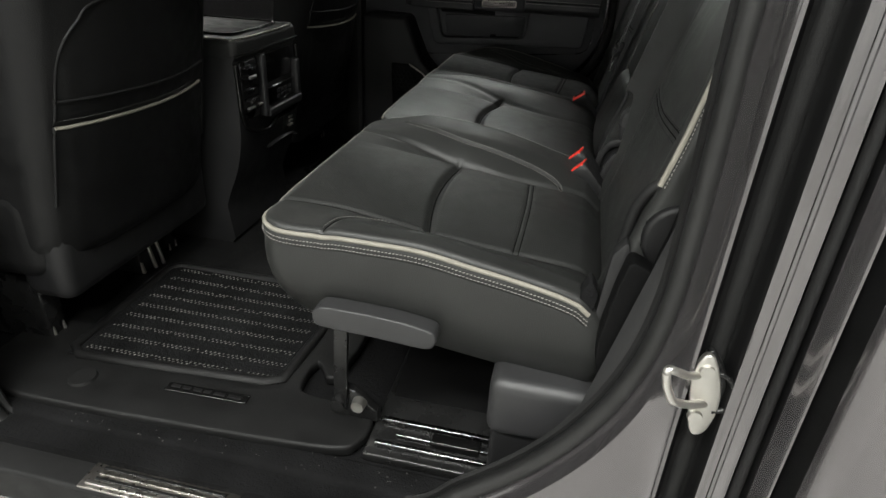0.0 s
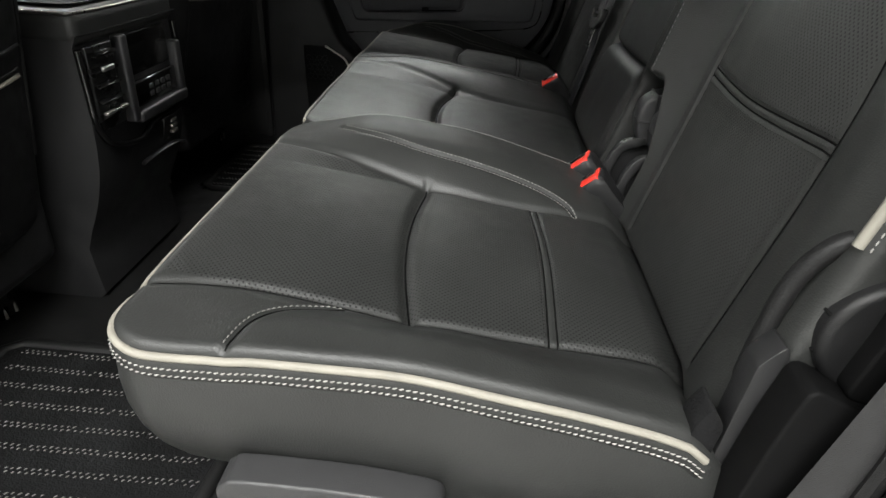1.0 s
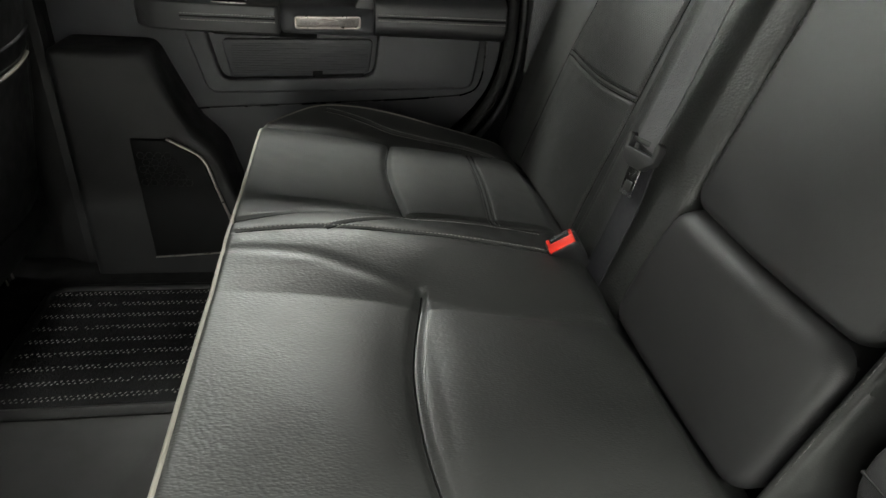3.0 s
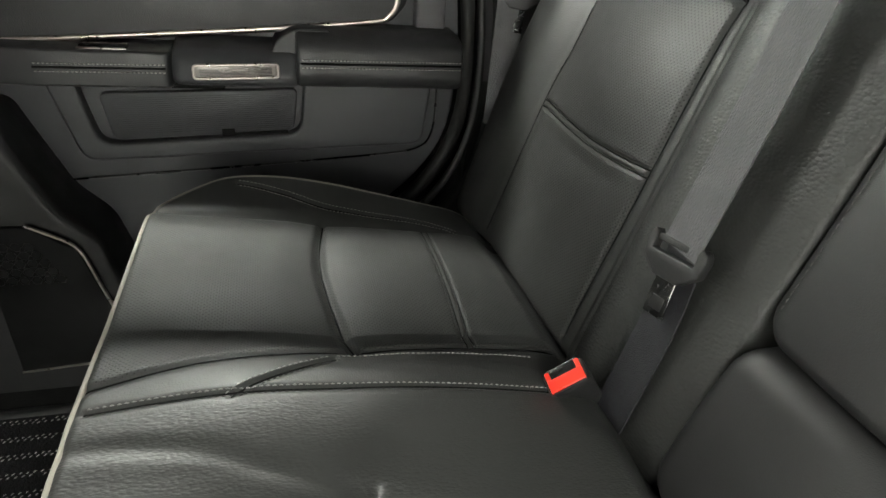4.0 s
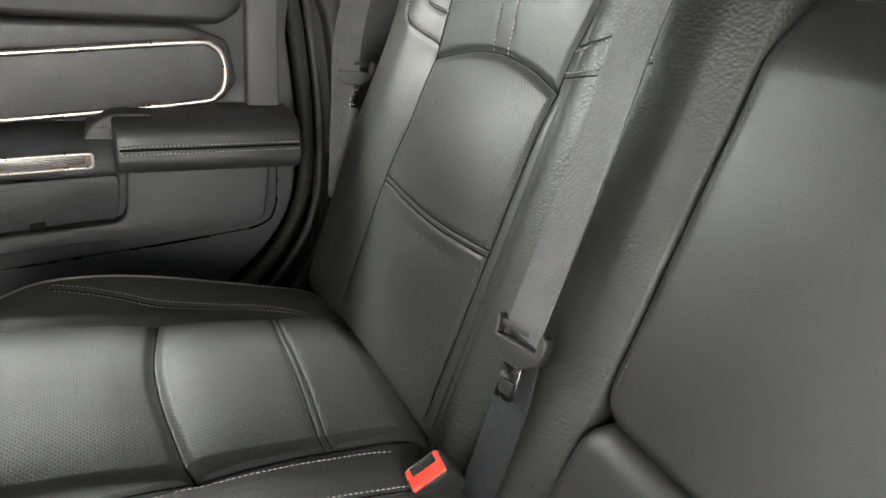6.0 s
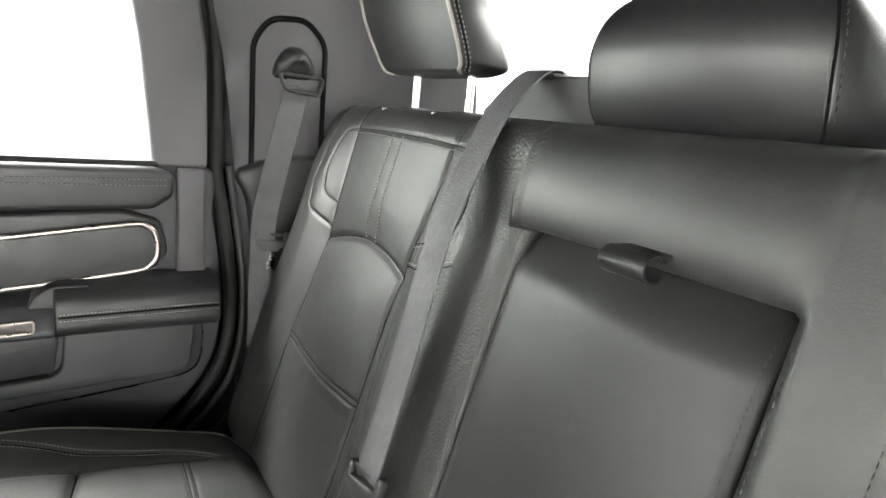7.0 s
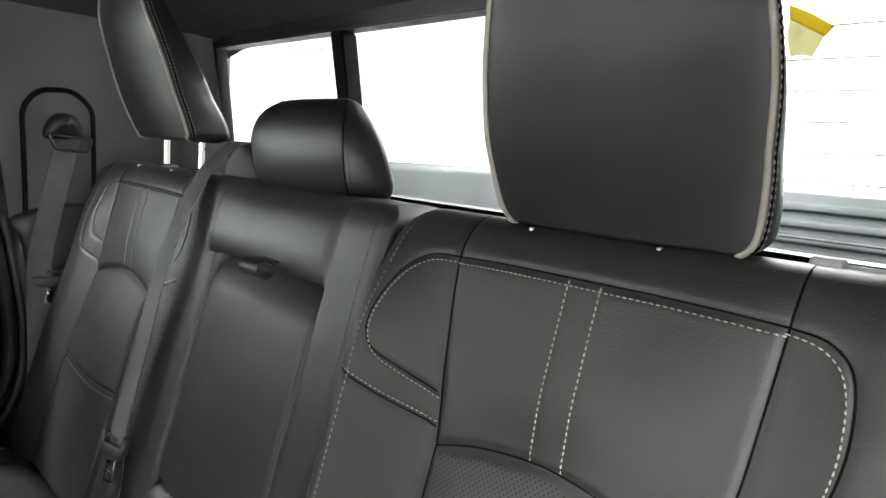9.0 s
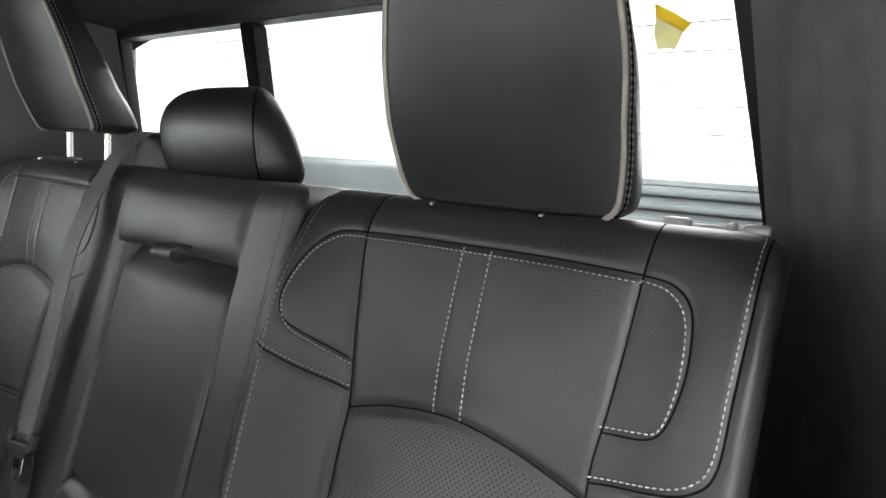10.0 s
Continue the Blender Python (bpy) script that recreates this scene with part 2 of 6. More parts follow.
def put_mesh(name, verts, faces, mats, parent=None, label="", smooth=True, index=None):
    """One mesh object from world places; a child keeps its thing's base as origin."""
    base = origin_of(parent) if parent else Vector((0, 0, 0))
    me = bpy.data.meshes.new(name)
    me.from_pydata([tuple(Vector(v) - base) for v in verts], [], faces)
    for m in (mats if isinstance(mats, (list, tuple)) else [mats]):
        me.materials.append(m)
    me.polygons.foreach_set("use_smooth", [smooth] * len(me.polygons))
    if index is not None:
        me.polygons.foreach_set("material_index", index)
    me.update()
    bm = bmesh.new()
    bm.from_mesh(me)
    bmesh.ops.recalc_face_normals(bm, faces=bm.faces)
    if smooth:
        for e in bm.edges:
            if len(e.link_faces) == 2 and e.calc_face_angle(0) > 0.9:
                e.smooth = False
    bm.to_mesh(me)
    bm.free()
    ob = new(name, me)
    if parent:
        ob.parent = parent
    if label:
        ob["label"] = label
    return ob


def part(name, bm, mat, parent=None, label="", smooth=True):
    verts = [v.co.copy() for v in bm.verts]
    bm.verts.index_update()
    faces = [[v.index for v in f.verts] for f in bm.faces]
    bm.free()
    return put_mesh(name, verts, faces, mat, parent, label, smooth)


def box_bm(x0, x1, y0, y1, z0, z1, bevel=0.004, seg=2, bm=None, turn=None):
    b = bmesh.new()
    bmesh.ops.create_cube(b, size=1.0, matrix=Matrix.Translation(((x0 + x1) / 2, (y0 + y1) / 2, (z0 + z1) / 2)) @ Matrix.Diagonal((x1 - x0, y1 - y0, z1 - z0, 1)))
    if bevel:
        bmesh.ops.bevel(b, geom=b.edges[:], offset=bevel, segments=seg, profile=0.5, affect="EDGES")
    if turn:
        c = Vector(((x0 + x1) / 2, (y0 + y1) / 2, (z0 + z1) / 2))
        m = Matrix.Translation(c) @ pose(0, 0, 0, *turn) @ Matrix.Translation(-c)
        bmesh.ops.transform(b, matrix=m, verts=b.verts)
    if bm is None:
        return b
    me = bpy.data.meshes.new("tmp")
    b.to_mesh(me)
    b.free()
    bm.from_mesh(me)
    bpy.data.meshes.remove(me)
    return bm


def prism_bm(outline, axis, a, b, bevel=0.004, seg=2):
    """An outline (pairs in the plane across axis) drawn out from a to b along the axis."""
    bm = bmesh.new()

    def at(p, d):
        return (d, p[0], p[1]) if axis == "x" else (p[0], d, p[1]) if axis == "y" else (p[0], p[1], d)
    v0 = [bm.verts.new(at(p, a)) for p in outline]
    v1 = [bm.verts.new(at(p, b)) for p in outline]
    n = len(outline)
    bm.faces.new(v0)
    bm.faces.new(v1[::-1])
    for i in range(n):
        bm.faces.new((v0[i], v0[(i + 1) % n], v1[(i + 1) % n], v1[i]))
    bmesh.ops.recalc_face_normals(bm, faces=bm.faces)
    if bevel:
        es = [e for e in bm.edges if abs(e.calc_face_angle(0)) > 0.5]
        bmesh.ops.bevel(bm, geom=es, offset=bevel, segments=seg, profile=0.5, affect="EDGES", clamp_overlap=True)
    return bm


def smooth_line(pts, n=8, closed=False):
    """A Catmull-Rom line through the points."""
    P = [np.array(p, float) for p in pts]
    m = len(P)
    out = []
    for i in range(m if closed else m - 1):
        if closed:
            a, b, c, d = P[i - 1], P[i], P[(i + 1) % m], P[(i + 2) % m]
        else:
            a, b, c, d = P[max(i - 1, 0)], P[i], P[i + 1], P[min(i + 2, m - 1)]
        for k in range(n):
            t = k / n
            out.append(0.5 * (2 * b + (c - a) * t + (2 * a - 5 * b + 4 * c - d) * t * t + (3 * b - a - 3 * c + d) * t ** 3))
    if not closed:
        out.append(P[-1])
    return [tuple(p) for p in out]


def sweep(pts, section, closed=False, up=(0, 0, 1), caps=True):
    """Verts and faces of a section (pairs: across, up) drawn along a line."""
    P = [Vector(p) for p in pts]
    n, k = len(P), len(section)
    verts, faces = [], []
    up = Vector(up)
    for i, p in enumerate(P):
        a = P[i - 1] if (closed or i > 0) else P[i]
        b = P[(i + 1) % n] if (closed or i < n - 1) else P[i]
        t = (b - a).normalized()
        s = t.cross(up)
        if s.length < 1e-4:
            s = t.cross(Vector((1, 0.2, 0)))
        s.normalize()
        u = s.cross(t)
        for q in section:
            verts.append(p + s * q[0] + u * q[1])
    for i in range(n if closed else n - 1):
        j = (i + 1) % n
        for c in range(k):
            d = (c + 1) % k
            faces.append((i * k + c, i * k + d, j * k + d, j * k + c))
    if caps and not closed:
        faces.append(tuple(range(k))[::-1])
        faces.append(tuple((n - 1) * k + c for c in range(k)))
    return verts, faces


def ring(r, n=8, r2=None):
    return [(r * math.cos(2 * math.pi * i / n), (r2 or r) * math.sin(2 * math.pi * i / n)) for i in range(n)]


def tube(name, pts, r, mat, parent=None, label="", n=8, closed=False, r2=None, up=(0, 0, 1)):
    v, f = sweep(pts, ring(r, n, r2), closed, up)
    return put_mesh(name, v, f, mat, parent, label)


def resample(pts, step):
    P = [np.array(p, float) for p in pts]
    seg = [np.linalg.norm(P[i + 1] - P[i]) for i in range(len(P) - 1)]
    total = sum(seg)
    m = max(2, int(total / step))
    cum = np.concatenate([[0], np.cumsum(seg)])
    A = np.array(P)
    s = np.linspace(0, total, m + 1)
    return [tuple(np.array([np.interp(x, cum, A[:, c]) for c in range(A.shape[1])])) for x in s]


def stitches(name, lines, mat, parent, length=0.0048, gap=0.0026, w=0.0011, h=0.0008, normal=(0, 0, 1), slant=0.0):
    """Rows of single threads along lines that already lie on the leather."""
    verts, faces = [], []
    nn = Vector(normal).normalized()
    for line in lines:
        q = resample(line, length + gap)
        for a, b in zip(q[:-1], q[1:]):
            a, b = Vector(a), Vector(b)
            d = b - a
            if d.length < 1e-6:
                continue
            t = d.normalized()
            s = t.cross(nn).normalized()
            u = s.cross(t)
            e0, e1 = a + d * (gap / (length + gap)) + s * slant, b - s * slant
            mid = (e0 + e1) / 2 + u * h * 0.6
            k = len(verts)
            for c, ww, hh in ((e0, 0.45, 0.2), (mid, 1.0, 1.0), (e1, 0.45, 0.2)):
                verts += [c - s * w * ww - u * h * 0.5, c - s * w * ww * 0.6 + u * h * hh, c + s * w * ww * 0.6 + u * h * hh, c + s * w * ww - u * h * 0.5]
            for r in (0, 4):
                for c in range(3):
                    faces.append((k + r + c, k + r + c + 1, k + r + 5 + c, k + r + 4 + c))
            faces.append((k, k + 1, k + 2, k + 3))
            faces.append((k + 11, k + 10, k + 9, k + 8))
    return tagged(put_mesh(name, verts, faces, mat, parent), kind="stuff")


def line_distance(U, V, pts):
    best = np.full(U.shape, 9.0)
    for (a, b), (c, d) in zip(pts[:-1], pts[1:]):
        L = (c - a) ** 2 + (d - b) ** 2
        if L < 1e-12:
            continue
        t = np.clip(((U - a) * (c - a) + (V - b) * (d - b)) / L, 0, 1)
        best = np.minimum(best, np.hypot(U - a - t * (c - a), V - b - t * (d - b)))
    return best


def spacing(a, b, step, edge):
    """Places from a to b, closer together near both ends."""
    n = max(4, int((b - a - 2 * edge) / step))
    k = 6
    e = [edge * (1 - math.cos(math.pi / 2 * i / k)) for i in range(k)]
    return np.array([a + x for x in e] + list(np.linspace(a + edge, b - edge, n + 1)) + [b - x for x in e[::-1]])


class Pad:
    """A padded panel over a rounded rectangle: place(u, v, h) lays it into the cab, height(U, V) shapes it."""

    def __init__(self, u0, u1, v0, v1, place, height, corner=0.04, edge=0.02, step=0.0045, corner_low=None):
        self.b, self.place, self.height, self.corner, self.edge, self.step = (u0, u1, v0, v1), place, height, corner, edge, step
        self.corner_low = corner if corner_low is None else corner_low    # corners at small v

    def inset(self, U, V):
        u0, u1, v0, v1 = self.b
        rc = np.where(np.asarray(V) < (v0 + v1) / 2, self.corner_low, self.corner)
        cu, cv = np.clip(U, u0 + rc, u1 - rc), np.clip(V, v0 + rc, v1 - rc)
        du, dv = U - cu, V - cv
        r = np.hypot(du, dv)
        k = np.where(r > rc, rc / np.maximum(r, 1e-9), 1.0)
        U, V = cu + du * k, cv + dv * k
        r = np.hypot(U - cu, V - cv)
        plain = np.minimum(np.minimum(U - u0, u1 - U), np.minimum(V - v0, v1 - V))
        d = np.where(((U < u0 + rc) | (U > u1 - rc)) & ((V < v0 + rc) | (V > v1 - rc)), rc - r, plain)
        return U, V, np.maximum(d, 0)

    def full(self, U, V):
        U, V, d = self.inset(U, V)
        e = self.edge
        x = np.clip(e - d, 0, e)
        return U, V, self.height(U, V) - (e - np.sqrt(np.maximum(e * e - x * x, 0)))

    def on(self, u, v, lift=0.0):
        U, V, H = self.full(np.array([u], float), np.array([v], float))
        return Vector(self.place(U[0], V[0], H[0] + lift))

    def line(self, pts, lift=0.0008, n=8, step=0.006):
        q = np.array([tuple(p)[:2] for p in resample(smooth_line(pts, n), step)], float)
        U, V, H = self.full(q[:, 0], q[:, 1])
        return [Vector(self.place(a, b, c + lift)) for a, b, c in zip(U, V, H)]

    def rim(self, lift=0.0, drop=0.0, n=12, skip=None):
        u0, u1, v0, v1 = self.b
        rc = self.corner
        pts = []
        for cu, cv, a0 in ((u1 - rc, v1 - rc, 0), (u0 + rc, v1 - rc, 90), (u0 + rc, v0 + rc, 180), (u1 - rc, v0 + rc, 270)):
            for i in range(n + 1):
                a = math.radians(a0 + 90 * i / n)
                pts.append((cu + rc * math.cos(a), cv + rc * math.sin(a)))
        return pts

    def build(self, name, mats, parent, depth=0.1, tuck=0.0, region=None, label="", bulge=0.0, flank=0):
        u0, u1, v0, v1 = self.b
        us, vs = spacing(u0, u1, self.step, self.edge), spacing(v0, v1, self.step, self.edge)
        U, V = np.meshgrid(us, vs, indexing="ij")
        U2, V2, H = self.full(U, V)
        nu, nv = U.shape
        verts = [self.place(a, b, h) for a, b, h in zip(U2.ravel(), V2.ravel(), H.ravel())]
        faces, index = [], []
        for i in range(nu - 1):
            for j in range(nv - 1):
                faces.append((i * nv + j, (i + 1) * nv + j, (i + 1) * nv + j + 1, i * nv + j + 1))
                index.append(region((U2[i, j] + U2[i + 1, j + 1]) / 2, (V2[i, j] + V2[i + 1, j + 1]) / 2) if region else 0)
        loop = [i * nv for i in range(nu)] + [(nu - 1) * nv + j for j in range(1, nv)] + [i * nv + nv - 1 for i in range(nu - 2, -1, -1)] + [j for j in range(nv - 2, 0, -1)]
        mu, mv = (u0 + u1) / 2, (v0 + v1) / 2
        prev = loop
        Uf, Vf, Hf = U2.ravel(), V2.ravel(), H.ravel()
        rows = 7
        for r in range(1, rows + 1):
            t = r / rows
            cur = []
            for q in loop:
                out = bulge * math.sin(math.pi * min(1, t * 1.05)) - tuck * t ** 3
                du, dv = Uf[q] - mu, Vf[q] - mv
                su = (u1 - u0) / 2
                sv = (v1 - v0) / 2
                cur.append(len(verts))
                verts.append(self.place(Uf[q] + out * np.clip(du / su, -1, 1) ** 5, Vf[q] + out * np.clip(dv / sv, -1, 1) ** 5, Hf[q] * (1 - t) - depth * t))
            for a in range(len(loop)):
                b = (a + 1) % len(loop)
                faces.append((prev[a], prev[b], cur[b], cur[a]))
                index.append(flank if r > 1 and Uf[loop[a]] < u0 + 0.02 else 0)
            prev = cur
        faces.append(tuple(prev))
        index.append(0)
        return put_mesh(name, verts, faces, mats, parent, label, index=index)


def rounded(pts, r=0.012, n=4):
    """A polygon with rounded corners."""
    out = []
    m = len(pts)
    for i in range(m):
        p, a_, b_ = Vector(pts[i]), Vector(pts[i - 1]), Vector(pts[(i + 1) % m])
        ra = min(r, (a_ - p).length * 0.45, (b_ - p).length * 0.45)
        p0, p1 = p + (a_ - p).normalized() * ra, p + (b_ - p).normalized() * ra
        for k in range(n + 1):
            t = k / n
            q_ = p0 * (1 - t) ** 2 + p * 2 * t * (1 - t) + p1 * t * t
            out.append((q_.x, q_.y))
    return out


# ---- the hall round the truck ----
def slab(name, x0, x1, y0, y1, z0, z1, mat, label, category, bevel=0.0):
    ob = part(name, box_bm(x0, x1, y0, y1, z0, z1, bevel), mat, smooth=False)
    return tagged(ob, label, category, kind="structure")


HX0, HX1, HY0, HY1, HZ0, HZ1 = -6.0, 7.5, -5.0, 7.5, -0.95, 3.4
slab("ground", HX0 - 0.2, HX1 + 0.2, HY0 - 0.2, HY1 + 0.2, HZ0 - 0.2, HZ0, concrete, "grey concrete hall floor under the truck", "floor")
slab("wall_north", HX0 - 0.2, HX1 + 0.2, HY1, HY1 + 0.2, HZ0, HZ1, hall_white, "unseen white hall wall, added to bounce light into the doorway in bright light", "wall")
# unseen wall outside the open door, white so that it works as a reflector
slab("wall_south", HX0 - 0.2, HX1 + 0.2, HY0 - 0.2, HY0, HZ0, HZ1, hall_white, "unseen white hall wall, added to bounce light into the doorway", "wall")
slab("wall_east", HX1, HX1 + 0.2, HY0, HY1, HZ0, HZ1, hall_white, "unseen white hall wall, added to bounce light into the doorway in bright light", "wall")
# unseen wall ahead of the cab, kept white to brighten the seat backs
slab("wall_west", HX0 - 0.2, HX0, HY0, HY1, HZ0, HZ1, hall_white, "unseen white hall wall, added to bounce light into the doorway in bright light", "wall")
# unseen ceiling, dark to hold the bounced light down
slab("ceiling", HX0 - 0.2, HX1 + 0.2, HY0 - 0.2, HY1 + 0.2, HZ1, HZ1 + 0.2, hall_dark, "unseen dark hall ceiling, added above the fill lamps", "ceiling")
# unseen area lamps under the hall ceiling, added and balanced to light the cab
for lx, ly, sx, sy, w in LAMPS:
    area_lamp("fill_lamp", (lx, ly, HZ1 - 0.12), (lx, ly + 0.001, 0), sx, sy, w)

# ---- the cab: floor, walls, roof ----
FAR_Y, NEAR_Y = 2.76, 0.93      # inner faces of the cab's sides
slab("floor", -1.5, 1.3, NEAR_Y + 0.02, FAR_Y, -0.09, -0.03, carpet, "black carpet on the cab floor", "floor")


# headliner: a shallow dome
def headliner():
    verts, faces = [], []
    xs, ys = np.linspace(-1.3, 1.2, 26), np.linspace(0.98, 2.72, 20)
    for x in xs:
        for y in ys:
            e = max(0, abs(y - CY) - 0.62) / 0.25
            r = max(0, x - 0.95) / 0.25
            verts.append((x, y, 1.275 - 0.06 * e * e - 0.055 * r * r))
    n = len(ys)
    for i in range(len(xs) - 1):
        for j in range(n - 1):
            faces.append((i * n + j, (i + 1) * n + j, (i + 1) * n + j + 1, i * n + j + 1))
    k = len(verts)
    verts += [(x, y, 1.34) for x in xs for y in ys]
    faces += [tuple(k + q for q in f[::-1]) for f in faces[:]]
    return tagged(put_mesh("headliner", verts, faces, liner), "dark woven headliner under the cab roof", "ceiling", kind="structure")


headliner()
slab("roof", -1.4, 1.22, 0.94, 2.78, 1.35, 1.40, paint, "dark grey steel cab roof", "roof", 0.02)
slab("wall_rear", 1.262, 1.31, 0.94, 2.78, -0.09, 0.875, liner, "dark lined cab back wall behind the seat", "wall")
slab("wall_front", -1.55, -1.5, 0.94, 2.78, -0.09, 0.55, plastic, "black lined bulkhead of the cab", "wall")

# pillar trim at the rear corners: flat beside the seat, curving in to the back window
def corner_trim(name, mirror, edge):
    def Y(y, x):
        return 2 * CY_BODY - y + 0.050 * float(np.clip((1.15 - x) / 0.2, 0, 1)) if mirror else y
    if mirror:
        line = [(0.668, 1.025), (0.70, 1.012), (0.80, 1.005), (0.87, 1.016), (0.95, 1.036), (1.05, 1.066), (1.12, 1.094), (1.165, 1.118), (1.20, 1.142)]
        line = [(x, 2 * CY_BODY - y + 0.050 * float(np.clip((1.15 - x) / 0.2, 0, 1))) for x, y in line]
    else:
        line = [(0.668, 2.715), (0.70, 2.728), (0.80, 2.735), (0.95, 2.725), (1.05, 2.705), (1.12, 2.665), (1.165, 2.62), (1.20, 2.59)]
    sm = smooth_line(line, 6)
    verts, faces = [], []
    zs = [-0.09, 0.2, 0.5, 0.70, 0.782, 0.7825, 0.79, 0.7905, 0.9, 1.0, 1.1, 1.18, 1.26, 1.34]
    for z in zs:
        step = 0.0 if mirror else 0.004 if z < 0.7822 else (-0.003 if z < 0.7902 else 0.0)
        back = 0.2 * (z - 0.9)
        x0 = float(np.interp(z, [0.0, 0.2, 0.30, 0.40, 0.80, 0.95, 1.10, 1.20, 1.34], edge))
        for x, y in sm:
            xx = x0 + (x - 0.668) * (1.0 - x0) / (1.0 - 0.668) if x < 1.0 else x
            lean = max(0, z - 0.79) * 0.16 * (1.0 if mirror else 1.0 - 0.75 * float(np.clip((x - 1.08) / 0.1, 0, 1)))
            verts.append((xx - back * max(0, (x - 0.9) / 0.3), Y(y - lean - step, xx), z))
    n = len(sm)
    index = []
    for i in range(len(zs) - 1):
        for j in range(n - 1):
            faces.append((i * n + j, i * n + j + 1, (i + 1) * n + j + 1, (i + 1) * n + j))
            index.append(1 if zs[i] < 0.45 else 0)
    k = len(verts)
    verts += [(v[0] + 0.01, v[1] + (-0.012 if mirror else 0.05), v[2]) for v in verts[:]]
    faces += [tuple(k + q for q in f[::-1]) for f in faces[:]]
    index += index[:]
    m = len(zs)
    for j in (0, n - 1):
        for i in range(m - 1):
            a, b = i * n + j, (i + 1) * n + j
            faces.append((a, b, b + k, a + k))
            index.append(1 if zs[i] < 0.45 else 0)
    return tagged(put_mesh(name, verts, faces, [trim_grey, plastic], index=index), "moulded charcoal pillar trim beside the back window", "trim", kind="structure")


CY_BODY = 1.845
corner_trim("trim_far", False, [0.74, 0.75, 0.76, 0.77, 0.745, 0.725, 0.69, 0.655, 0.60])
corner_trim("trim_near", True, [0.56, 0.72, 0.765, 0.785, 0.795, 0.77, 0.72, 0.66, 0.60])

# ---- back window ----
def win_x(z):
    return 1.2 - 0.2 * (z - 1.105)


window = tagged(new("window_1"), "sliding cab back window with black frame and defroster wires", "window", kind="structure")


def win_bar(name, y0, y1, z0, z1, mat=plastic, thick=0.03, parent=window, label=""):
    b = bmesh.new()
    vs = []
    for z in (z0, z1):
        for y in (y0, y1):
            for d in (-thick, 0.008):
                vs.append(b.verts.new((win_x(z) + d, y, z)))
    for q in ((0, 2, 3, 1), (4, 5, 7, 6), (0, 1, 5, 4), (2, 6, 7, 3), (0, 4, 6, 2), (1, 3, 7, 5)):
        b.faces.new([vs[i] for i in q])
    bmesh.ops.bevel(b, geom=b.edges[:], offset=0.003, segments=2, affect="EDGES")
    return part(name, b, mat, parent, label)


win_bar("window_frame", 1.05, 2.68, 0.86, 0.898)
win_bar("window_frame", 1.05, 2.68, 1.212, 1.30)
for side in ([(2.70, 0.87), (2.70, 1.30), (2.580, 1.30), (2.588, 1.212), (2.632, 0.90)], [(1.10, 0.87), (1.16, 1.30), (1.24, 1.30), (1.232, 1.212), (1.165, 0.90)]):
    sb = prism_bm(side, "x", 0.0, 0.03, 0.004)
    for vv in sb.verts:
        vv.co.x += win_x(vv.co.z) - 0.026
    part("window_frame", sb, plastic, window)
win_bar("mullion", 2.078, 2.115, 0.898, 1.212, matt_black)
win_bar("mullion", 1.638, 1.693, 0.898, 1.212, matt_black, 0.036)
win_bar("slide_rail", 1.16, 2.60, 0.898, 0.908, gloss, 0.04, label="glossy black sliding rail")
for y0, y1 in ((2.115, 2.64), (1.693, 2.078), (1.16, 1.638)):
    g = win_bar("pane", y0, y1, 0.90, 1.212, glass, -0.004)
    g.visible_shadow = False
for y0, y1 in ((2.12, 2.595), (1.16, 1.633)):
    for i in range(9):
        z = 0.925 + i * 0.033
        tube("defroster_wire", [(win_x(z) - 0.001, y0, z), (win_x(z) - 0.001, y1, z)], 0.0007, brushed, window, n=4)
for y in (1.70, 2.07):
    for i in range(8):
        z = 0.93 + i * 0.034
        tube("defroster_wire", [(win_x(z) - 0.001, y - 0.008, z), (win_x(z) - 0.001, y + 0.008, z)], 0.0007, steel_black, window, n=4)

note = thing("paper_note", "creased yellow paper note taped on the back window", "note", (win_x(1.15) - 0.004, 1.30, 1.15))
part("sheet", prism_bm([(1.288, 1.124), (1.297, 1.127), (1.309, 1.125), (1.316, 1.146), (1.3155, 1.168), (1.279, 1.148), (1.2805, 1.142)], "x", win_x(1.15) - 0.005, win_x(1.15) - 0.0045, 0), paper, note)
part("tape", prism_bm([(1.279, 1.144), (1.315, 1.165), (1.318, 1.181), (1.296, 1.170), (1.271, 1.154)], "x", win_x(1.15) - 0.0068, win_x(1.15) - 0.0063, 0), tape_mat, note, "darker yellow tape")

# ---- seat geometry ----
MIRROR = 2 * 1.835


def seat_z(x):
    return 0.372 - 0.13 * (x - 0.247)


def back_x(z):
    return 0.79 + 0.274 * (z - 0.525)


def seat_place(x, y, h):
    return (x, y, seat_z(x) + h)


def back_place(y, z, h):
    return (back_x(z) - h, y, z)


def bump_between(V, a, b):
    """A smooth hill between a and b."""
    t = np.clip((V - a) / (b - a), 0, 1)
    return np.sin(np.pi * t)


def step_up(V, a, b):
    t = np.clip((V - a) / (b - a), 0, 1)
    return t * t * (3 - 2 * t)


def groove(U, V, pts, depth, width, n=8):
    d = line_distance(U, V, smooth_line(pts, n))
    return -depth * np.exp(-(d / width) ** 2)


def creases(U, V, items):
    """Several seams at once: the deepest counts where they meet. Items: line, depth, width."""
    g = np.zeros(U.shape)
    for pts, depth, width in items:
        g = np.minimum(g, groove(U, V, pts, depth * 0.8, width * 1.3))
    return g


def seams(pad, lines, parent, r=0.0011):
    """The dark sewn joints at the bottom of the creases."""
    for pts in lines:
        tube("seam", pad.line(pts, 0.0003, step=0.004), r, seam_black, parent, n=6)


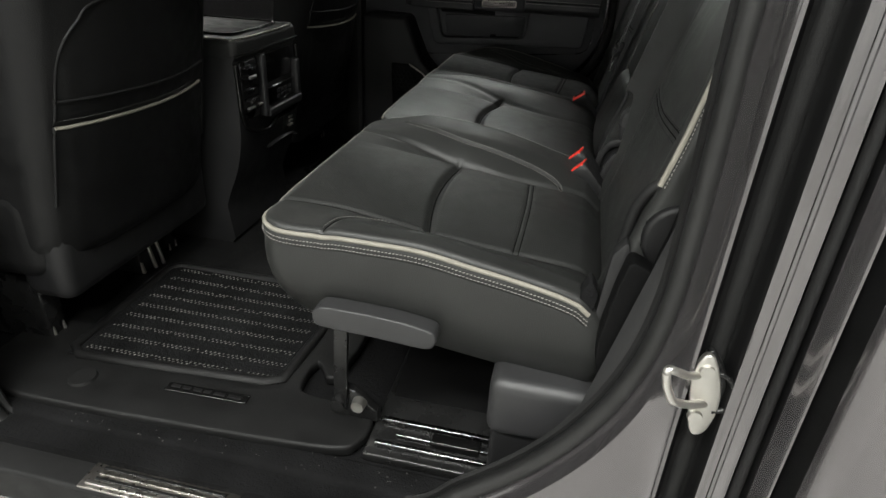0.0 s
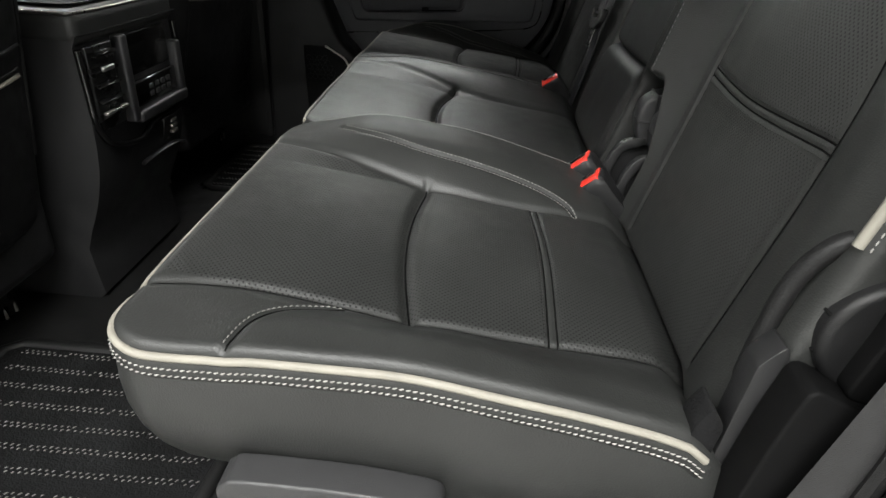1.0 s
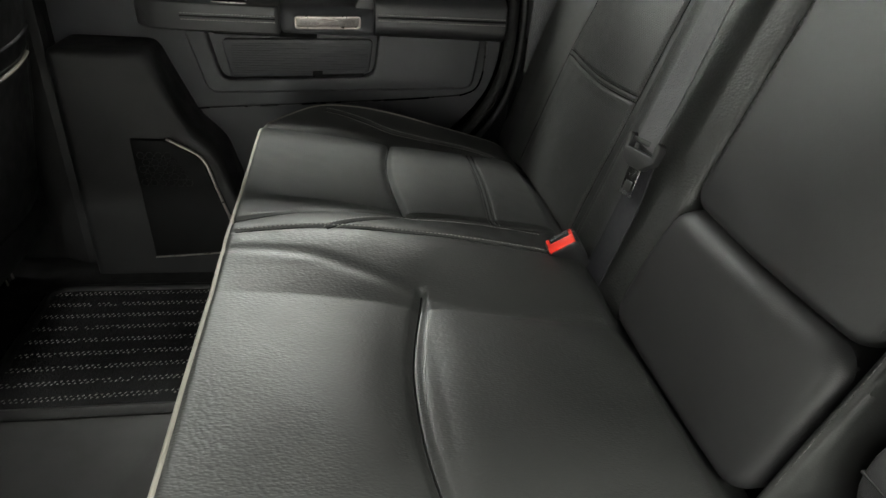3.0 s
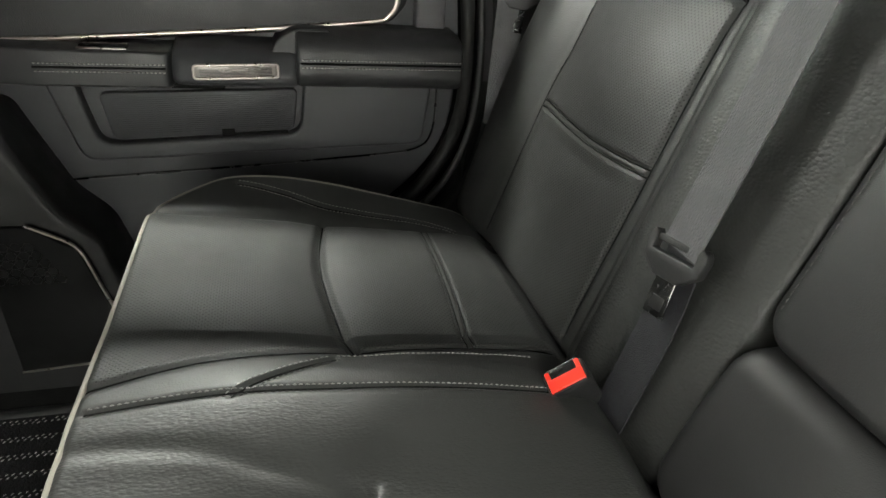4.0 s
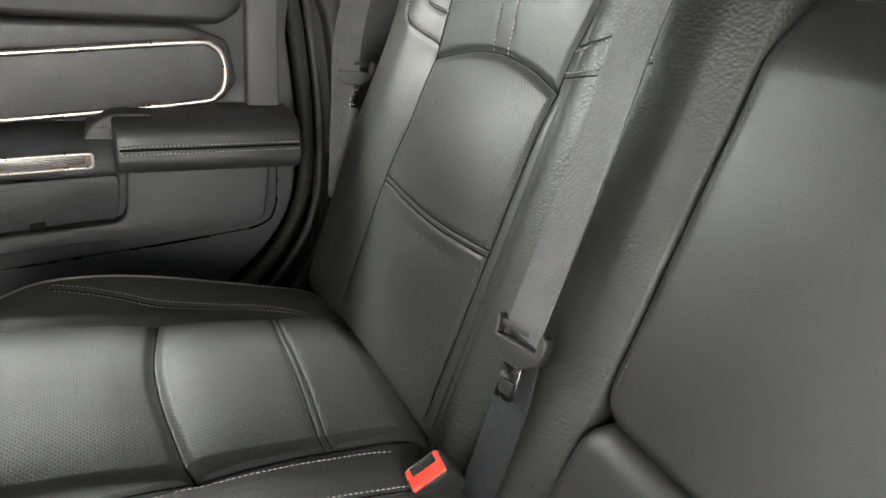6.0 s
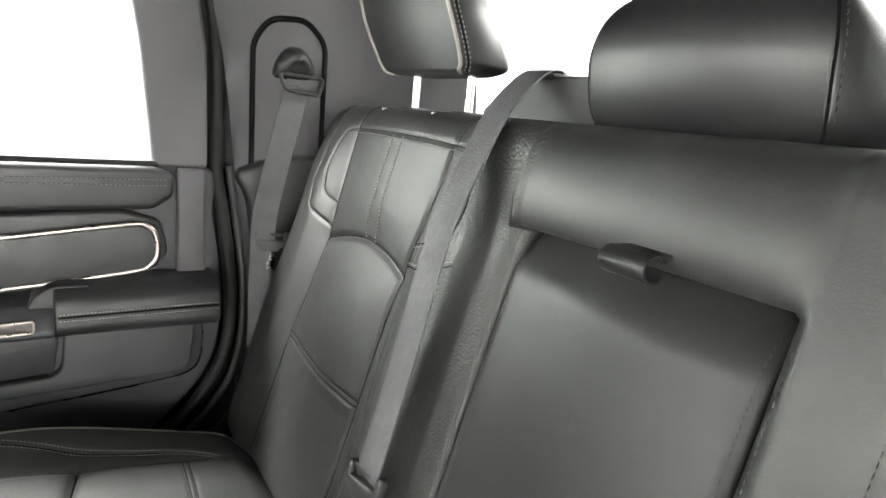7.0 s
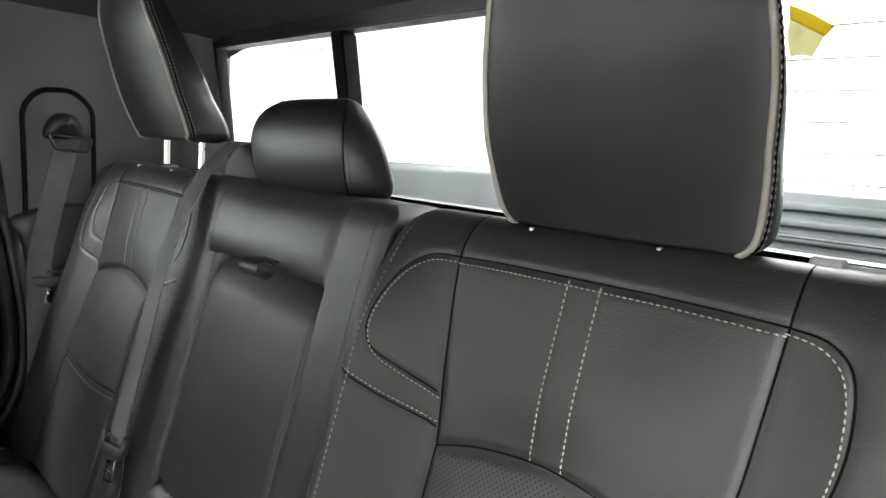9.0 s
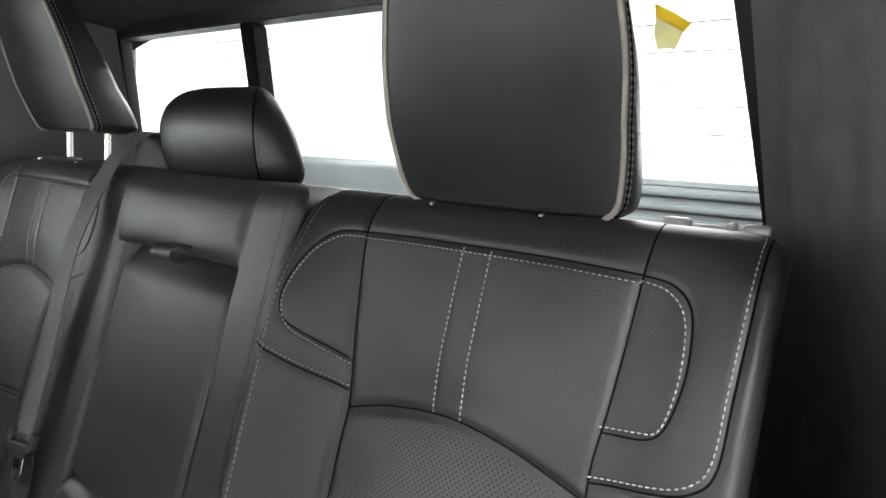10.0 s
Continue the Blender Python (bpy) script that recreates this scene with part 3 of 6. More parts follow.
# near cushion: the lines of its cover, x and y
N_OUT = [(0.235, 1.150), (0.32, 1.170), (0.465, 1.166), (0.60, 1.168), (0.765, 1.182)]
N_IN = [(0.235, 1.522), (0.267, 1.511), (0.315, 1.495), (0.363, 1.479), (0.405, 1.469), (0.45, 1.462), (0.513, 1.458), (0.569, 1.455), (0.732, 1.468), (0.765, 1.472)]
N_CURVE = [(0.468, 1.166), (0.452, 1.265), (0.448, 1.36), (0.456, 1.462)]
N_DBL = [(0.600, 1.168), (0.603, 1.32), (0.598, 1.458)]
N_LENS = [(0.325, 1.556), (0.343, 1.543), (0.362, 1.533), (0.40, 1.522), (0.445, 1.513), (0.51, 1.506), (0.568, 1.500), (0.612, 1.491), (0.644, 1.475), (0.656, 1.456)]
N_ARC = [(0.338, 1.074), (0.347, 1.112), (0.368, 1.143), (0.41, 1.163)]


def shift(pts, du=0.0, dv=0.0):
    return [(a + du, b + dv) for a, b in pts]


def curve(U, xs, ys):
    """A smooth curve through a few values."""
    p = smooth_line(list(zip(xs, ys)), 8)
    return np.interp(U, [a for a, _ in p], [b for _, b in p])


def noise_wave(U, V, amp, scale, seed):
    """Gentle unevenness of the padding: a few crossing waves."""
    out = np.zeros(np.shape(U))
    for k in range(7):
        a = seed * 1.7 + k * 2.399
        f = scale * (0.7 + 0.33 * k)
        out = out + np.sin((U * math.cos(a) + V * math.sin(a)) * f * 2.2 + seed * (k + 1) * 3.1) / (1.6 + 0.6 * k)
    return amp * 0.4 * out


def near_height(U, V):
    h = 0.012 + 0.008 * bump_between(V, 1.165, 1.47) * bump_between(U, 0.23, 0.47)
    h = h + 0.009 * bump_between(V, 1.165, 1.47) * bump_between(U, 0.42, 0.86)
    outer = curve(U, [0.235, 0.29, 0.38, 0.47, 0.56, 0.64, 0.70, 0.765], [0.0, 0.15, 0.62, 1.0, 0.9, 0.75, 0.55, 0.3])
    inner = curve(U, [0.235, 0.30, 0.37, 0.45, 0.53, 0.66, 0.765], [0.0, 0.42, 0.9, 1.0, 0.95, 0.55, 0.2])
    h = h + 0.028 * outer * step_up(1.170 - V, 0.0, 0.07) + inner * (0.038 * np.sin(np.clip((V - 1.458) / 0.085, 0, 1) * math.pi / 2) + 0.008 * step_up(V, 1.50, 1.58))
    h = h + creases(U, V, [(N_CURVE[:-1] + [(0.4555, 1.440)], 0.004, 0.022), (N_OUT, 0.0005, 0.02)])
    h = h + creases(U, V, [(N_CURVE, 0.010, 0.0052), (N_OUT, 0.0055, 0.004), (N_IN, 0.0055, 0.0045), (shift(N_DBL, -0.0042), 0.0026, 0.0020), (shift(N_DBL, 0.0042), 0.0026, 0.0020), (N_LENS, 0.0050, 0.003), (N_ARC, 0.004, 0.003)])
    h = h + groove(U, V, N_DBL, 0.0008, 0.009)
    h = h - 0.012 * step_up(U, 0.66, 0.77) - 0.022 * step_up(U, 0.695, 0.742)
    return h + noise_wave(U, V, 0.0014, 14, 3.1)


def inside_near(x, y):
    return 1 if 1.172 < y < np.interp(x, [0.24, 0.267, 0.315, 0.363, 0.405, 0.45, 0.513, 0.569, 0.732, 0.765], [1.514, 1.505, 1.489, 1.473, 1.463, 1.456, 1.452, 1.449, 1.462, 1.466]) and x > 0.245 and not 0.593 < x < 0.609 else 0


seat_a = thing("rear_seat_unit", "black leather single rear seat with cream piping, tipped on its strut", "car seat", (0.5, 1.36, 0.0))
near_pad = Pad(0.235, 0.765, 1.07, 1.605, seat_place, near_height, corner=0.045, edge=0.011, step=0.0021)
cushion_a = near_pad.build("cushion", [leather, perf_seat], seat_a, depth=0.150, tuck=0.040, region=inside_near, bulge=0.006)


def rim_points(pad, pts, out=0.0, drop=0.0):
    """Points on a pad's rim, moved outwards and down."""
    u0, u1, v0, v1 = pad.b
    q = []
    for i, (u, v) in enumerate(pts):
        U, V, H = pad.full(np.array([u]), np.array([v]))
        a, b = pts[max(i - 1, 0)], pts[min(i + 1, len(pts) - 1)]
        tx, ty = b[0] - a[0], b[1] - a[1]
        L = math.hypot(tx, ty) or 1
        nx, ny = ty / L, -tx / L
        if (u - (u0 + u1) / 2) * nx + (v - (v0 + v1) / 2) * ny < 0:
            nx, ny = -nx, -ny
        q.append(pad.place(U[0] + nx * out, V[0] + ny * out, H[0] - drop))
    return q


def corner_path(pad, start_v, end_u, low=True):
    """From the front edge, round a front corner, along the side; low: the corner with small v."""
    u0, u1, v0, v1 = pad.b
    rc = pad.corner
    pts = [(u0, start_v)]
    cv = v0 + rc if low else v1 - rc
    pts += [(u0, start_v + (cv - start_v) * t) for t in np.linspace(0.05, 1, 30)]
    for i in range(1, 10):
        a = math.pi / 2 * i / 10
        pts.append((u0 + rc - rc * math.cos(a), cv - rc * math.sin(a) if low else cv + rc * math.sin(a)))
    pts += [(u, v0 if low else v1) for u in np.linspace(u0 + rc, end_u, 30)]
    return pts


path_a = corner_path(near_pad, 1.60, 0.712)
tube("piping", rim_points(near_pad, path_a, 0.001, 0.0), 0.0036, piping_cream, cushion_a, "cream leather piping")
v, f = sweep(rim_points(near_pad, path_a, 0.0015, 0.012), ring(0.0025, 8, 0.009), up=(0, 0, 1))
put_mesh("seam_strip", v, f, leather, cushion_a)
side_normal = (-0.3, -1, 0.15)
stitches("stitching", [rim_points(near_pad, path_a, 0.0048, 0.0085), rim_points(near_pad, path_a, 0.0048, 0.0150)], thread, cushion_a, 0.0036, 0.0016, 0.0008, 0.0006, normal=side_normal, slant=0.0005)
stitches("stitching", [near_pad.line(shift(N_LENS, 0, -0.0045)), near_pad.line(shift(N_LENS, 0.002, 0.0045)), near_pad.line(shift(N_ARC, -0.003, 0.003)), near_pad.line([(0.28, 1.594), (0.36, 1.597), (0.45, 1.597), (0.55, 1.596), (0.66, 1.592)])], thread_mid, cushion_a, 0.0034, 0.0019, 0.0007, 0.0006)
stitches("stitching", [near_pad.line(shift(N_DBL, -0.0075)), near_pad.line(shift(N_DBL, 0.0075))], thread_black, cushion_a, 0.003, 0.002, 0.0006, 0.0004)
seams(near_pad, [N_CURVE], cushion_a)
seams(near_pad, [N_OUT], cushion_a, 0.0005)
seams(near_pad, [N_LENS, N_ARC, shift(N_DBL, -0.0042), shift(N_DBL, 0.0042)], cushion_a, 0.0009)

# bench: middle and far places on one cushion
F_IN = [(0.235, 2.100), (0.32, 2.122), (0.39, 2.134), (0.47, 2.144), (0.60, 2.157), (0.765, 2.156)]
F_OUT = [(0.235, 2.460), (0.465, 2.463), (0.62, 2.460), (0.765, 2.466)]
F_CURVE = [(0.472, 2.144), (0.456, 2.28), (0.455, 2.37), (0.467, 2.463)]
F_DBL = [(0.600, 2.157), (0.612, 2.31), (0.618, 2.460)]
F_BOL = [(0.352, 2.514), (0.42, 2.500), (0.49, 2.488), (0.60, 2.482), (0.645, 2.474), (0.672, 2.462)]
M_NEAR = [(0.235, 1.650), (0.30, 1.668), (0.45, 1.682), (0.60, 1.680), (0.765, 1.692)]
M_FAR = [(0.235, 2.035), (0.33, 2.022), (0.42, 1.990), (0.50, 1.966), (0.62, 1.952), (0.765, 1.944)]
M_CURVE = [(0.458, 1.682), (0.445, 1.76), (0.446, 1.86), (0.468, 1.976)]
M_ST = [(0.25, 2.072), (0.31, 2.072), (0.374, 2.073), (0.51, 2.077), (0.58, 2.076), (0.655, 2.074)]
F_TUCK = [(0.360, 2.068), (0.380, 2.084), (0.415, 2.104), (0.45, 2.122)]


def bench_height(U, V):
    h = 0.012 + 0.008 * bump_between(V, 2.14, 2.47) * bump_between(U, 0.23, 0.47) + 0.009 * bump_between(V, 2.14, 2.47) * bump_between(U, 0.42, 0.86)
    h = h + 0.010 * bump_between(V, 1.67, 2.0) * bump_between(U, 0.22, 0.47) + 0.008 * bump_between(V, 1.67, 1.98) * bump_between(U, 0.43, 0.85)
    crest = curve(U, [0.235, 0.30, 0.38, 0.50, 0.66, 0.765], [0.15, 0.6, 1.0, 1.0, 0.75, 0.3])
    h = h + 0.030 * crest * bump_between(V, 1.955, 2.19)
    outer = curve(U, [0.235, 0.29, 0.36, 0.45, 0.55, 0.64, 0.70, 0.765], [0.0, 0.35, 0.9, 1.0, 0.75, 0.4, 0.2, 0.0])
    h = h + 0.040 * outer * step_up(V, 2.460, 2.535)
    h = h + creases(U, V, [(F_CURVE, 0.004, 0.022), (M_CURVE, 0.004, 0.022)])
    h = h + creases(U, V, [(F_CURVE, 0.010, 0.0052), (M_CURVE, 0.009, 0.0055), (F_IN, 0.0050, 0.0045), (F_OUT, 0.0055, 0.0045), (M_NEAR, 0.0012, 0.008), (M_FAR, 0.0030, 0.007), (shift(F_DBL, -0.0042), 0.0026, 0.0020), (shift(F_DBL, 0.0042), 0.0026, 0.0020), (M_ST, 0.0040, 0.003), (F_BOL, 0.0045, 0.003), (F_TUCK, 0.004, 0.0026)])
    h = h + groove(U, V, F_DBL, 0.0008, 0.009)
    h = h - 0.012 * step_up(U, 0.66, 0.77) - 0.022 * step_up(U, 0.695, 0.742)
    return h + noise_wave(U, V, 0.0014, 14, 7.7)


def inside_bench(x, y):
    return 1 if np.interp(x, [0.24, 0.32, 0.39, 0.47, 0.60], [2.108, 2.128, 2.140, 2.150, 2.163]) < y < 2.456 and x > 0.245 and not abs(x - np.interp(y, [2.157, 2.31, 2.46], [0.600, 0.612, 0.618])) < 0.008 else (2 if y < 2.06 else 0)


seat_b = thing("rear_bench", "black leather two-place rear bench with folding armrest and cream piping", "car seat", (0.5, 2.12, 0.0))
bench_pad = Pad(0.241, 0.765, 1.612, 2.528, seat_place, bench_height, corner=0.095, edge=0.008, step=0.0024, corner_low=0.04)
cushion_b = bench_pad.build("cushion", [leather, perf_seat, creased_leather], seat_b, depth=0.155, tuck=0.055, region=inside_bench, bulge=0.006)
path_b = corner_path(bench_pad, 1.63, 0.72, False)
tube("piping", rim_points(bench_pad, path_b, -0.0005, -0.0040), 0.0028, piping_cream, cushion_b, "cream leather piping")
stitches("stitching", [rim_points(bench_pad, path_b, 0.0048, 0.0085), rim_points(bench_pad, path_b, 0.0048, 0.0150)], thread, cushion_b, 0.0036, 0.0016, 0.0008, 0.0006, normal=(-1, 0.3, 0.15), slant=0.0005)
stitches("stitching", [bench_pad.line(shift(M_ST, 0, 0.004)), bench_pad.line(shift(F_BOL, 0, 0.004)), bench_pad.line(shift(F_BOL, 0.001, -0.003)), bench_pad.line([(0.45, 2.128), (0.52, 2.134), (0.62, 2.138), (0.66, 2.134)]), bench_pad.line(shift(F_TUCK, -0.006, 0.003))], thread_mid, cushion_b, 0.0034, 0.0020, 0.0007, 0.0006)
stitches("stitching", [bench_pad.line(shift(M_ST, 0, -0.004)), bench_pad.line(shift(F_DBL, -0.0075)), bench_pad.line(shift(F_DBL, 0.0075)), bench_pad.line(shift(F_TUCK, 0.005, -0.004))], thread_black, cushion_b, 0.0034, 0.0022, 0.0007, 0.0005)
seams(bench_pad, [F_CURVE, M_CURVE, F_TUCK], cushion_b)
seams(bench_pad, [F_IN, F_BOL, M_ST, shift(F_DBL, -0.0042), shift(F_DBL, 0.0042)], cushion_b, 0.0009)

# backrests: lines in y and z for the near place; the far one is its mirror
B_TOP = [(1.508, 0.887), (1.43, 0.890), (1.30, 0.891), (1.204, 0.888)]
B_INL = [(1.508, 0.945), (1.508, 0.887), (1.494, 0.79), (1.480, 0.709), (1.474, 0.53), (1.470, 0.32)]
B_OUTL = [(1.204, 0.945), (1.204, 0.888), (1.210, 0.79), (1.216, 0.72), (1.208, 0.62), (1.196, 0.53), (1.190, 0.32)]
B_ARC = [(1.480, 0.707), (1.43, 0.722), (1.36, 0.731), (1.29, 0.724), (1.218, 0.706)]
B_BOLI = [(1.508, 0.887), (1.545, 0.884), (1.572, 0.863), (1.584, 0.820), (1.575, 0.787), (1.540, 0.770), (1.492, 0.756)]
B_STRIP = [(1.600, 0.756), (1.55, 0.738), (1.484, 0.724)]
B_BOLO = [(1.204, 0.888), (1.178, 0.884), (1.161, 0.866), (1.156, 0.825), (1.163, 0.786), (1.178, 0.770), (1.212, 0.763)]
B_LOW = [(1.215, 0.723), (1.164, 0.737), (1.136, 0.749), (1.124, 0.768), (1.122, 0.815), (1.121, 0.871), (1.120, 0.925)]
B_CS = [[(1.344, 0.731), (1.344, 0.889)], [(1.375, 0.730), (1.375, 0.889)]]
B_DBL = [(1.474, 0.530), (1.35, 0.524), (1.197, 0.530)]
B_EDGE = [(1.588, 0.935), (1.588, 0.80), (1.586, 0.60), (1.584, 0.35)]


def mirrored(pts):
    return [(MIRROR - a, b) for a, b in pts]


def outboard(U, V, rise=2.3):
    """The shape of an outboard backrest, in the near one's y and z."""
    h = 0.010 * bump_between(U, 1.21, 1.49) * bump_between(V, 0.50, 0.72) + 0.006 * bump_between(U, 1.21, 1.49) * step_up(V, 0.74, 0.80) + 0.005 * bump_between(U, 1.21, 1.49) * bump_between(V, 0.3, 0.55)
    wing = np.maximum(rise * np.clip((U - 1.494) / 0.095, 0, 1) ** 1.25, step_up(1.21 - U, 0.0, 0.07))
    h = h + 0.016 * wing * step_up(0.935 - V, 0.0, 0.14)
    h = h - 0.020 * np.clip((V - 0.885) / 0.043, 0, 1) ** 2
    h = h + creases(U, V, [(B_ARC, 0.003, 0.018)])
    h = h + creases(U, V, [(B_ARC, 0.0065, 0.0042), (B_TOP, 0.0032, 0.0032), (B_INL, 0.0045, 0.0036), (B_OUTL, 0.0028, 0.0036), (B_BOLI, 0.0024, 0.0026), (B_BOLO, 0.0024, 0.0026), (B_STRIP, 0.0024, 0.0026), (B_LOW, 0.0024, 0.0026), (shift(B_DBL, 0, -0.0042), 0.0026, 0.0024), (shift(B_DBL, 0, 0.0042), 0.0026, 0.0024), (B_CS[0], 0.0012, 0.003), (B_CS[1], 0.0012, 0.003)])
    return h


def near_back_height(U, V):
    return outboard(U, V) - 0.09 * step_up(U - 0.35 * np.clip(V - 0.40, 0, 0.2), 1.520, 1.545) * step_up(0.505 - V, 0.0, 0.04) + noise_wave(U, V, 0.001, 12, 1.3)


def perf_region(y, z):
    if np.interp(z, [0.53, 0.62, 0.72], [1.202, 1.214, 1.222]) < y < 1.472 and z < np.interp(y, [1.218, 1.29, 1.36, 1.43, 1.48], [0.700, 0.718, 0.725, 0.716, 0.700]) and abs(z - 0.526) > 0.010:
        return 1
    return 0


def near_back_place(y, z, h):
    """The outer wing flares towards the door below the yoke."""
    return back_place(y - 0.030 * step_up(0.74 - z, 0.0, 0.22) * np.clip((1.215 - y) / 0.105, 0, 1), z, h)


def bench_back_place(y, z, h):
    return back_place(y + 0.030 * step_up(0.74 - z, 0.0, 0.22) * np.clip((y - MIRROR + 1.215) / 0.105, 0, 1), z, h)


near_back = Pad(1.106, 1.6055, 0.30, 0.928, near_back_place, near_back_height, corner=0.026, edge=0.012, step=0.0022)
# flank: darker headrest leather on the door side, shade put into its colour
back_a = near_back.build("backrest", [leather, perf_back, headrest_leather], seat_a, depth=0.11, tuck=0.026, region=perf_region, flank=2)


def back_stitching(pad, f, parent):
    white = [pad.line(f(shift(B_TOP, 0, -0.006))), pad.line(f(B_CS[0])), pad.line(f(B_CS[1])), pad.line(f([(a - 0.004 * (1 if i else 0), b - 0.005) for i, (a, b) in enumerate(B_BOLI)])), pad.line(f(shift(B_STRIP, 0, 0.005))),
             pad.line(f([(a + 0.004, b - 0.004 + 0.008 * (i > 4)) for i, (a, b) in enumerate(B_BOLO)])), pad.line(f(shift(B_LOW, 0.004, 0.004)))]
    stitches("stitching", white, thread, parent, 0.0036, 0.0019, 0.00075, 0.0009, normal=(-1, 0, 0.27))
    stitches("stitching", [pad.line(f(B_EDGE))], thread_dark, parent, 0.0044, 0.0029, 0.0008, 0.0007, normal=(-1, 0, 0.27))
    seams(pad, [f(q) for q in (B_ARC, B_INL, B_OUTL)], parent, 0.0009)
    seams(pad, [f(q) for q in (B_TOP, B_BOLI, B_BOLO, B_STRIP, B_LOW, shift(B_DBL, 0, -0.0042), shift(B_DBL, 0, 0.0042))], parent, 0.0009)
    stitches("stitching", [pad.line(f(shift(B_DBL, 0, -0.009))), pad.line(f(shift(B_DBL, 0, 0.009)))], thread_black, parent, 0.003, 0.002, 0.0006, 0.0004, normal=(-1, 0, 0.27))


back_stitching(near_back, lambda p: p, back_a)
# piping and twin seam on the outer wing, below the yoke
tube("piping", near_back.line([(1.134, 0.728), (1.122, 0.66), (1.117, 0.58), (1.115, 0.50)], 0.001), 0.0042, piping_cream, back_a, "cream leather piping")
stitches("stitching", [near_back.line([(1.126, 0.728), (1.115, 0.66), (1.1105, 0.58), (1.109, 0.50)], 0.001)], thread, back_a, 0.0036, 0.0020, 0.0007, 0.0006, normal=(-0.7, -0.7, 0.2))

# fold release on the near backrest's top
release = part("release_plate", box_bm(0.940, 0.982, 1.122, 1.214, 0.908, 0.920, 0.003, 3), gloss, back_a, "glossy black release plate with a slotted handle")
# the bars' pale colour stands for glare from the back window
for y0, y1, x in ((1.188, 1.212, 0.950), (1.152, 1.160, 0.952), (1.124, 1.146, 0.944)):
    part("handle_bar", box_bm(x, x + 0.016, y0, y1, 0.918, 0.934, 0.004, 3), handle_glare, release, "release handle with window glare as its pale colour")
part("handle_rail", box_bm(0.958, 0.964, 1.126, 1.210, 0.918, 0.930, 0.002, 3), handle_glare, release, "slim rail with window glare as its pale colour")

A_BOX = (1.700, 1.988, 0.322, 0.822)      # the armrest's recess in the middle place
M_SIDE_N = [(1.690, 0.93), (1.694, 0.82), (1.69, 0.6), (1.684, 0.34)]


def bench_back_height(U, V):
    m = outboard(MIRROR - U, V, 1.2) * step_up(U, 2.10, 2.165)
    mid = 0.014 * step_up(1.704 - U, 0.0, 0.014) - 0.010 * np.clip((V - 0.895) / 0.033, 0, 1) ** 2 * step_up(2.165 - U, 0.0, 0.02) + 0.012 * np.sqrt(bump_between(U, 1.985, 2.175)) * step_up(0.95 - V, 0, 0.2)
    roll = 0.020 * np.sqrt(np.clip(1 - ((V - 0.872) / 0.056) ** 2, 0, 1)) * step_up(U, 1.688, 1.705) * step_up(2.012 - U, 0, 0.018)
    a0, a1, c0, c1 = A_BOX
    du = np.minimum(U - a0, a1 - U)
    dv = np.minimum(V - c0 + 0.2, c1 - V)
    hole = -0.045 * step_up(np.minimum(du, dv), 0.0, 0.014)
    g = groove(U, V, M_SIDE_N, 0.002, 0.004) + groove(U, V, [(2.165, 0.945), (2.165, 0.6), (2.16, 0.3)], 0.003, 0.006)
    return m + mid + roll + hole + g - 0.09 * step_up(1.685 - U, 0.0, 0.02) * step_up(0.490 - V, 0.0, 0.03) + noise_wave(U, V, 0.001, 12, 5.9)


def perf_bench(y, z):
    return perf_region(MIRROR - y, z) or (3 if 1.985 < y < 2.168 else 2 if y < 2.168 else 0)


bench_back = Pad(1.6085, 2.590, 0.30, 0.928, bench_back_place, bench_back_height, corner=0.026, edge=0.012, step=0.0025)
back_b = bench_back.build("backrest", [leather, perf_back, pebble_leather, coarse_leather], seat_b, depth=0.11, tuck=0.01, region=perf_bench)
back_stitching(bench_back, mirrored, back_b)
stitches("stitching", [bench_back.line([(1.631, 0.935), (1.631, 0.75), (1.636, 0.55), (1.64, 0.36)]), bench_back.line([(1.694, 0.80), (1.692, 0.6), (1.688, 0.36)])], thread_dim, back_b, 0.0040, 0.0026, 0.0006, 0.0006, normal=(-1, 0, 0.27))

part("belt_housing", prism_bm(rounded([(2.165, 0.890), (2.150, 0.945), (2.118, 0.980), (1.985, 0.980), (1.972, 0.965), (1.960, 0.890)], 0.010), "x", 0.962, 1.008, 0.006, 3), plastic, back_b, "black plastic belt housing on the backrest")

# folding armrest shut in the middle backrest


def arm_height(U, V):
    h = 0.001 + 0.008 * bump_between(U, 1.69, 2.0) - 0.024 * step_up(V, 0.765, 0.83)
    return h + groove(U, V, [(1.7115, 0.80), (1.7115, 0.6), (1.7115, 0.50)], 0.0016, 0.0028) + groove(U, V, [(1.9765, 0.80), (1.9765, 0.6), (1.9765, 0.50)], 0.0016, 0.0028) + noise_wave(U, V, 0.001, 12, 9.2)


arm_pad = Pad(1.7025, 1.9855, 0.478, 0.826, back_place, arm_height, corner=0.03, edge=0.012, step=0.0032)
armrest = arm_pad.build("armrest", smooth_leather, seat_b, depth=0.045, label="smooth black leather folding armrest, shut")
stitches("stitching", [arm_pad.line([(1.7125, 0.80), (1.7125, 0.6), (1.7125, 0.50)]), arm_pad.line([(1.9755, 0.80), (1.9755, 0.6), (1.9755, 0.50)])], thread_dim, armrest, 0.0040, 0.0026, 0.0006, 0.0006, normal=(-1, 0, 0.27))


def foot_height(U, V):
    return 0.006 + 0.014 * bump_between(V, 0.22, 0.51) + 0.004 * bump_between(U, 1.70, 1.99)


foot_pad = Pad(1.704, 1.985, 0.315, 0.476, back_place, foot_height, corner=0.03, edge=0.016, step=0.007)
foot_pad.build("armrest_heel", smooth_leather, seat_b, depth=0.04, label="smooth padded heel of the armrest")
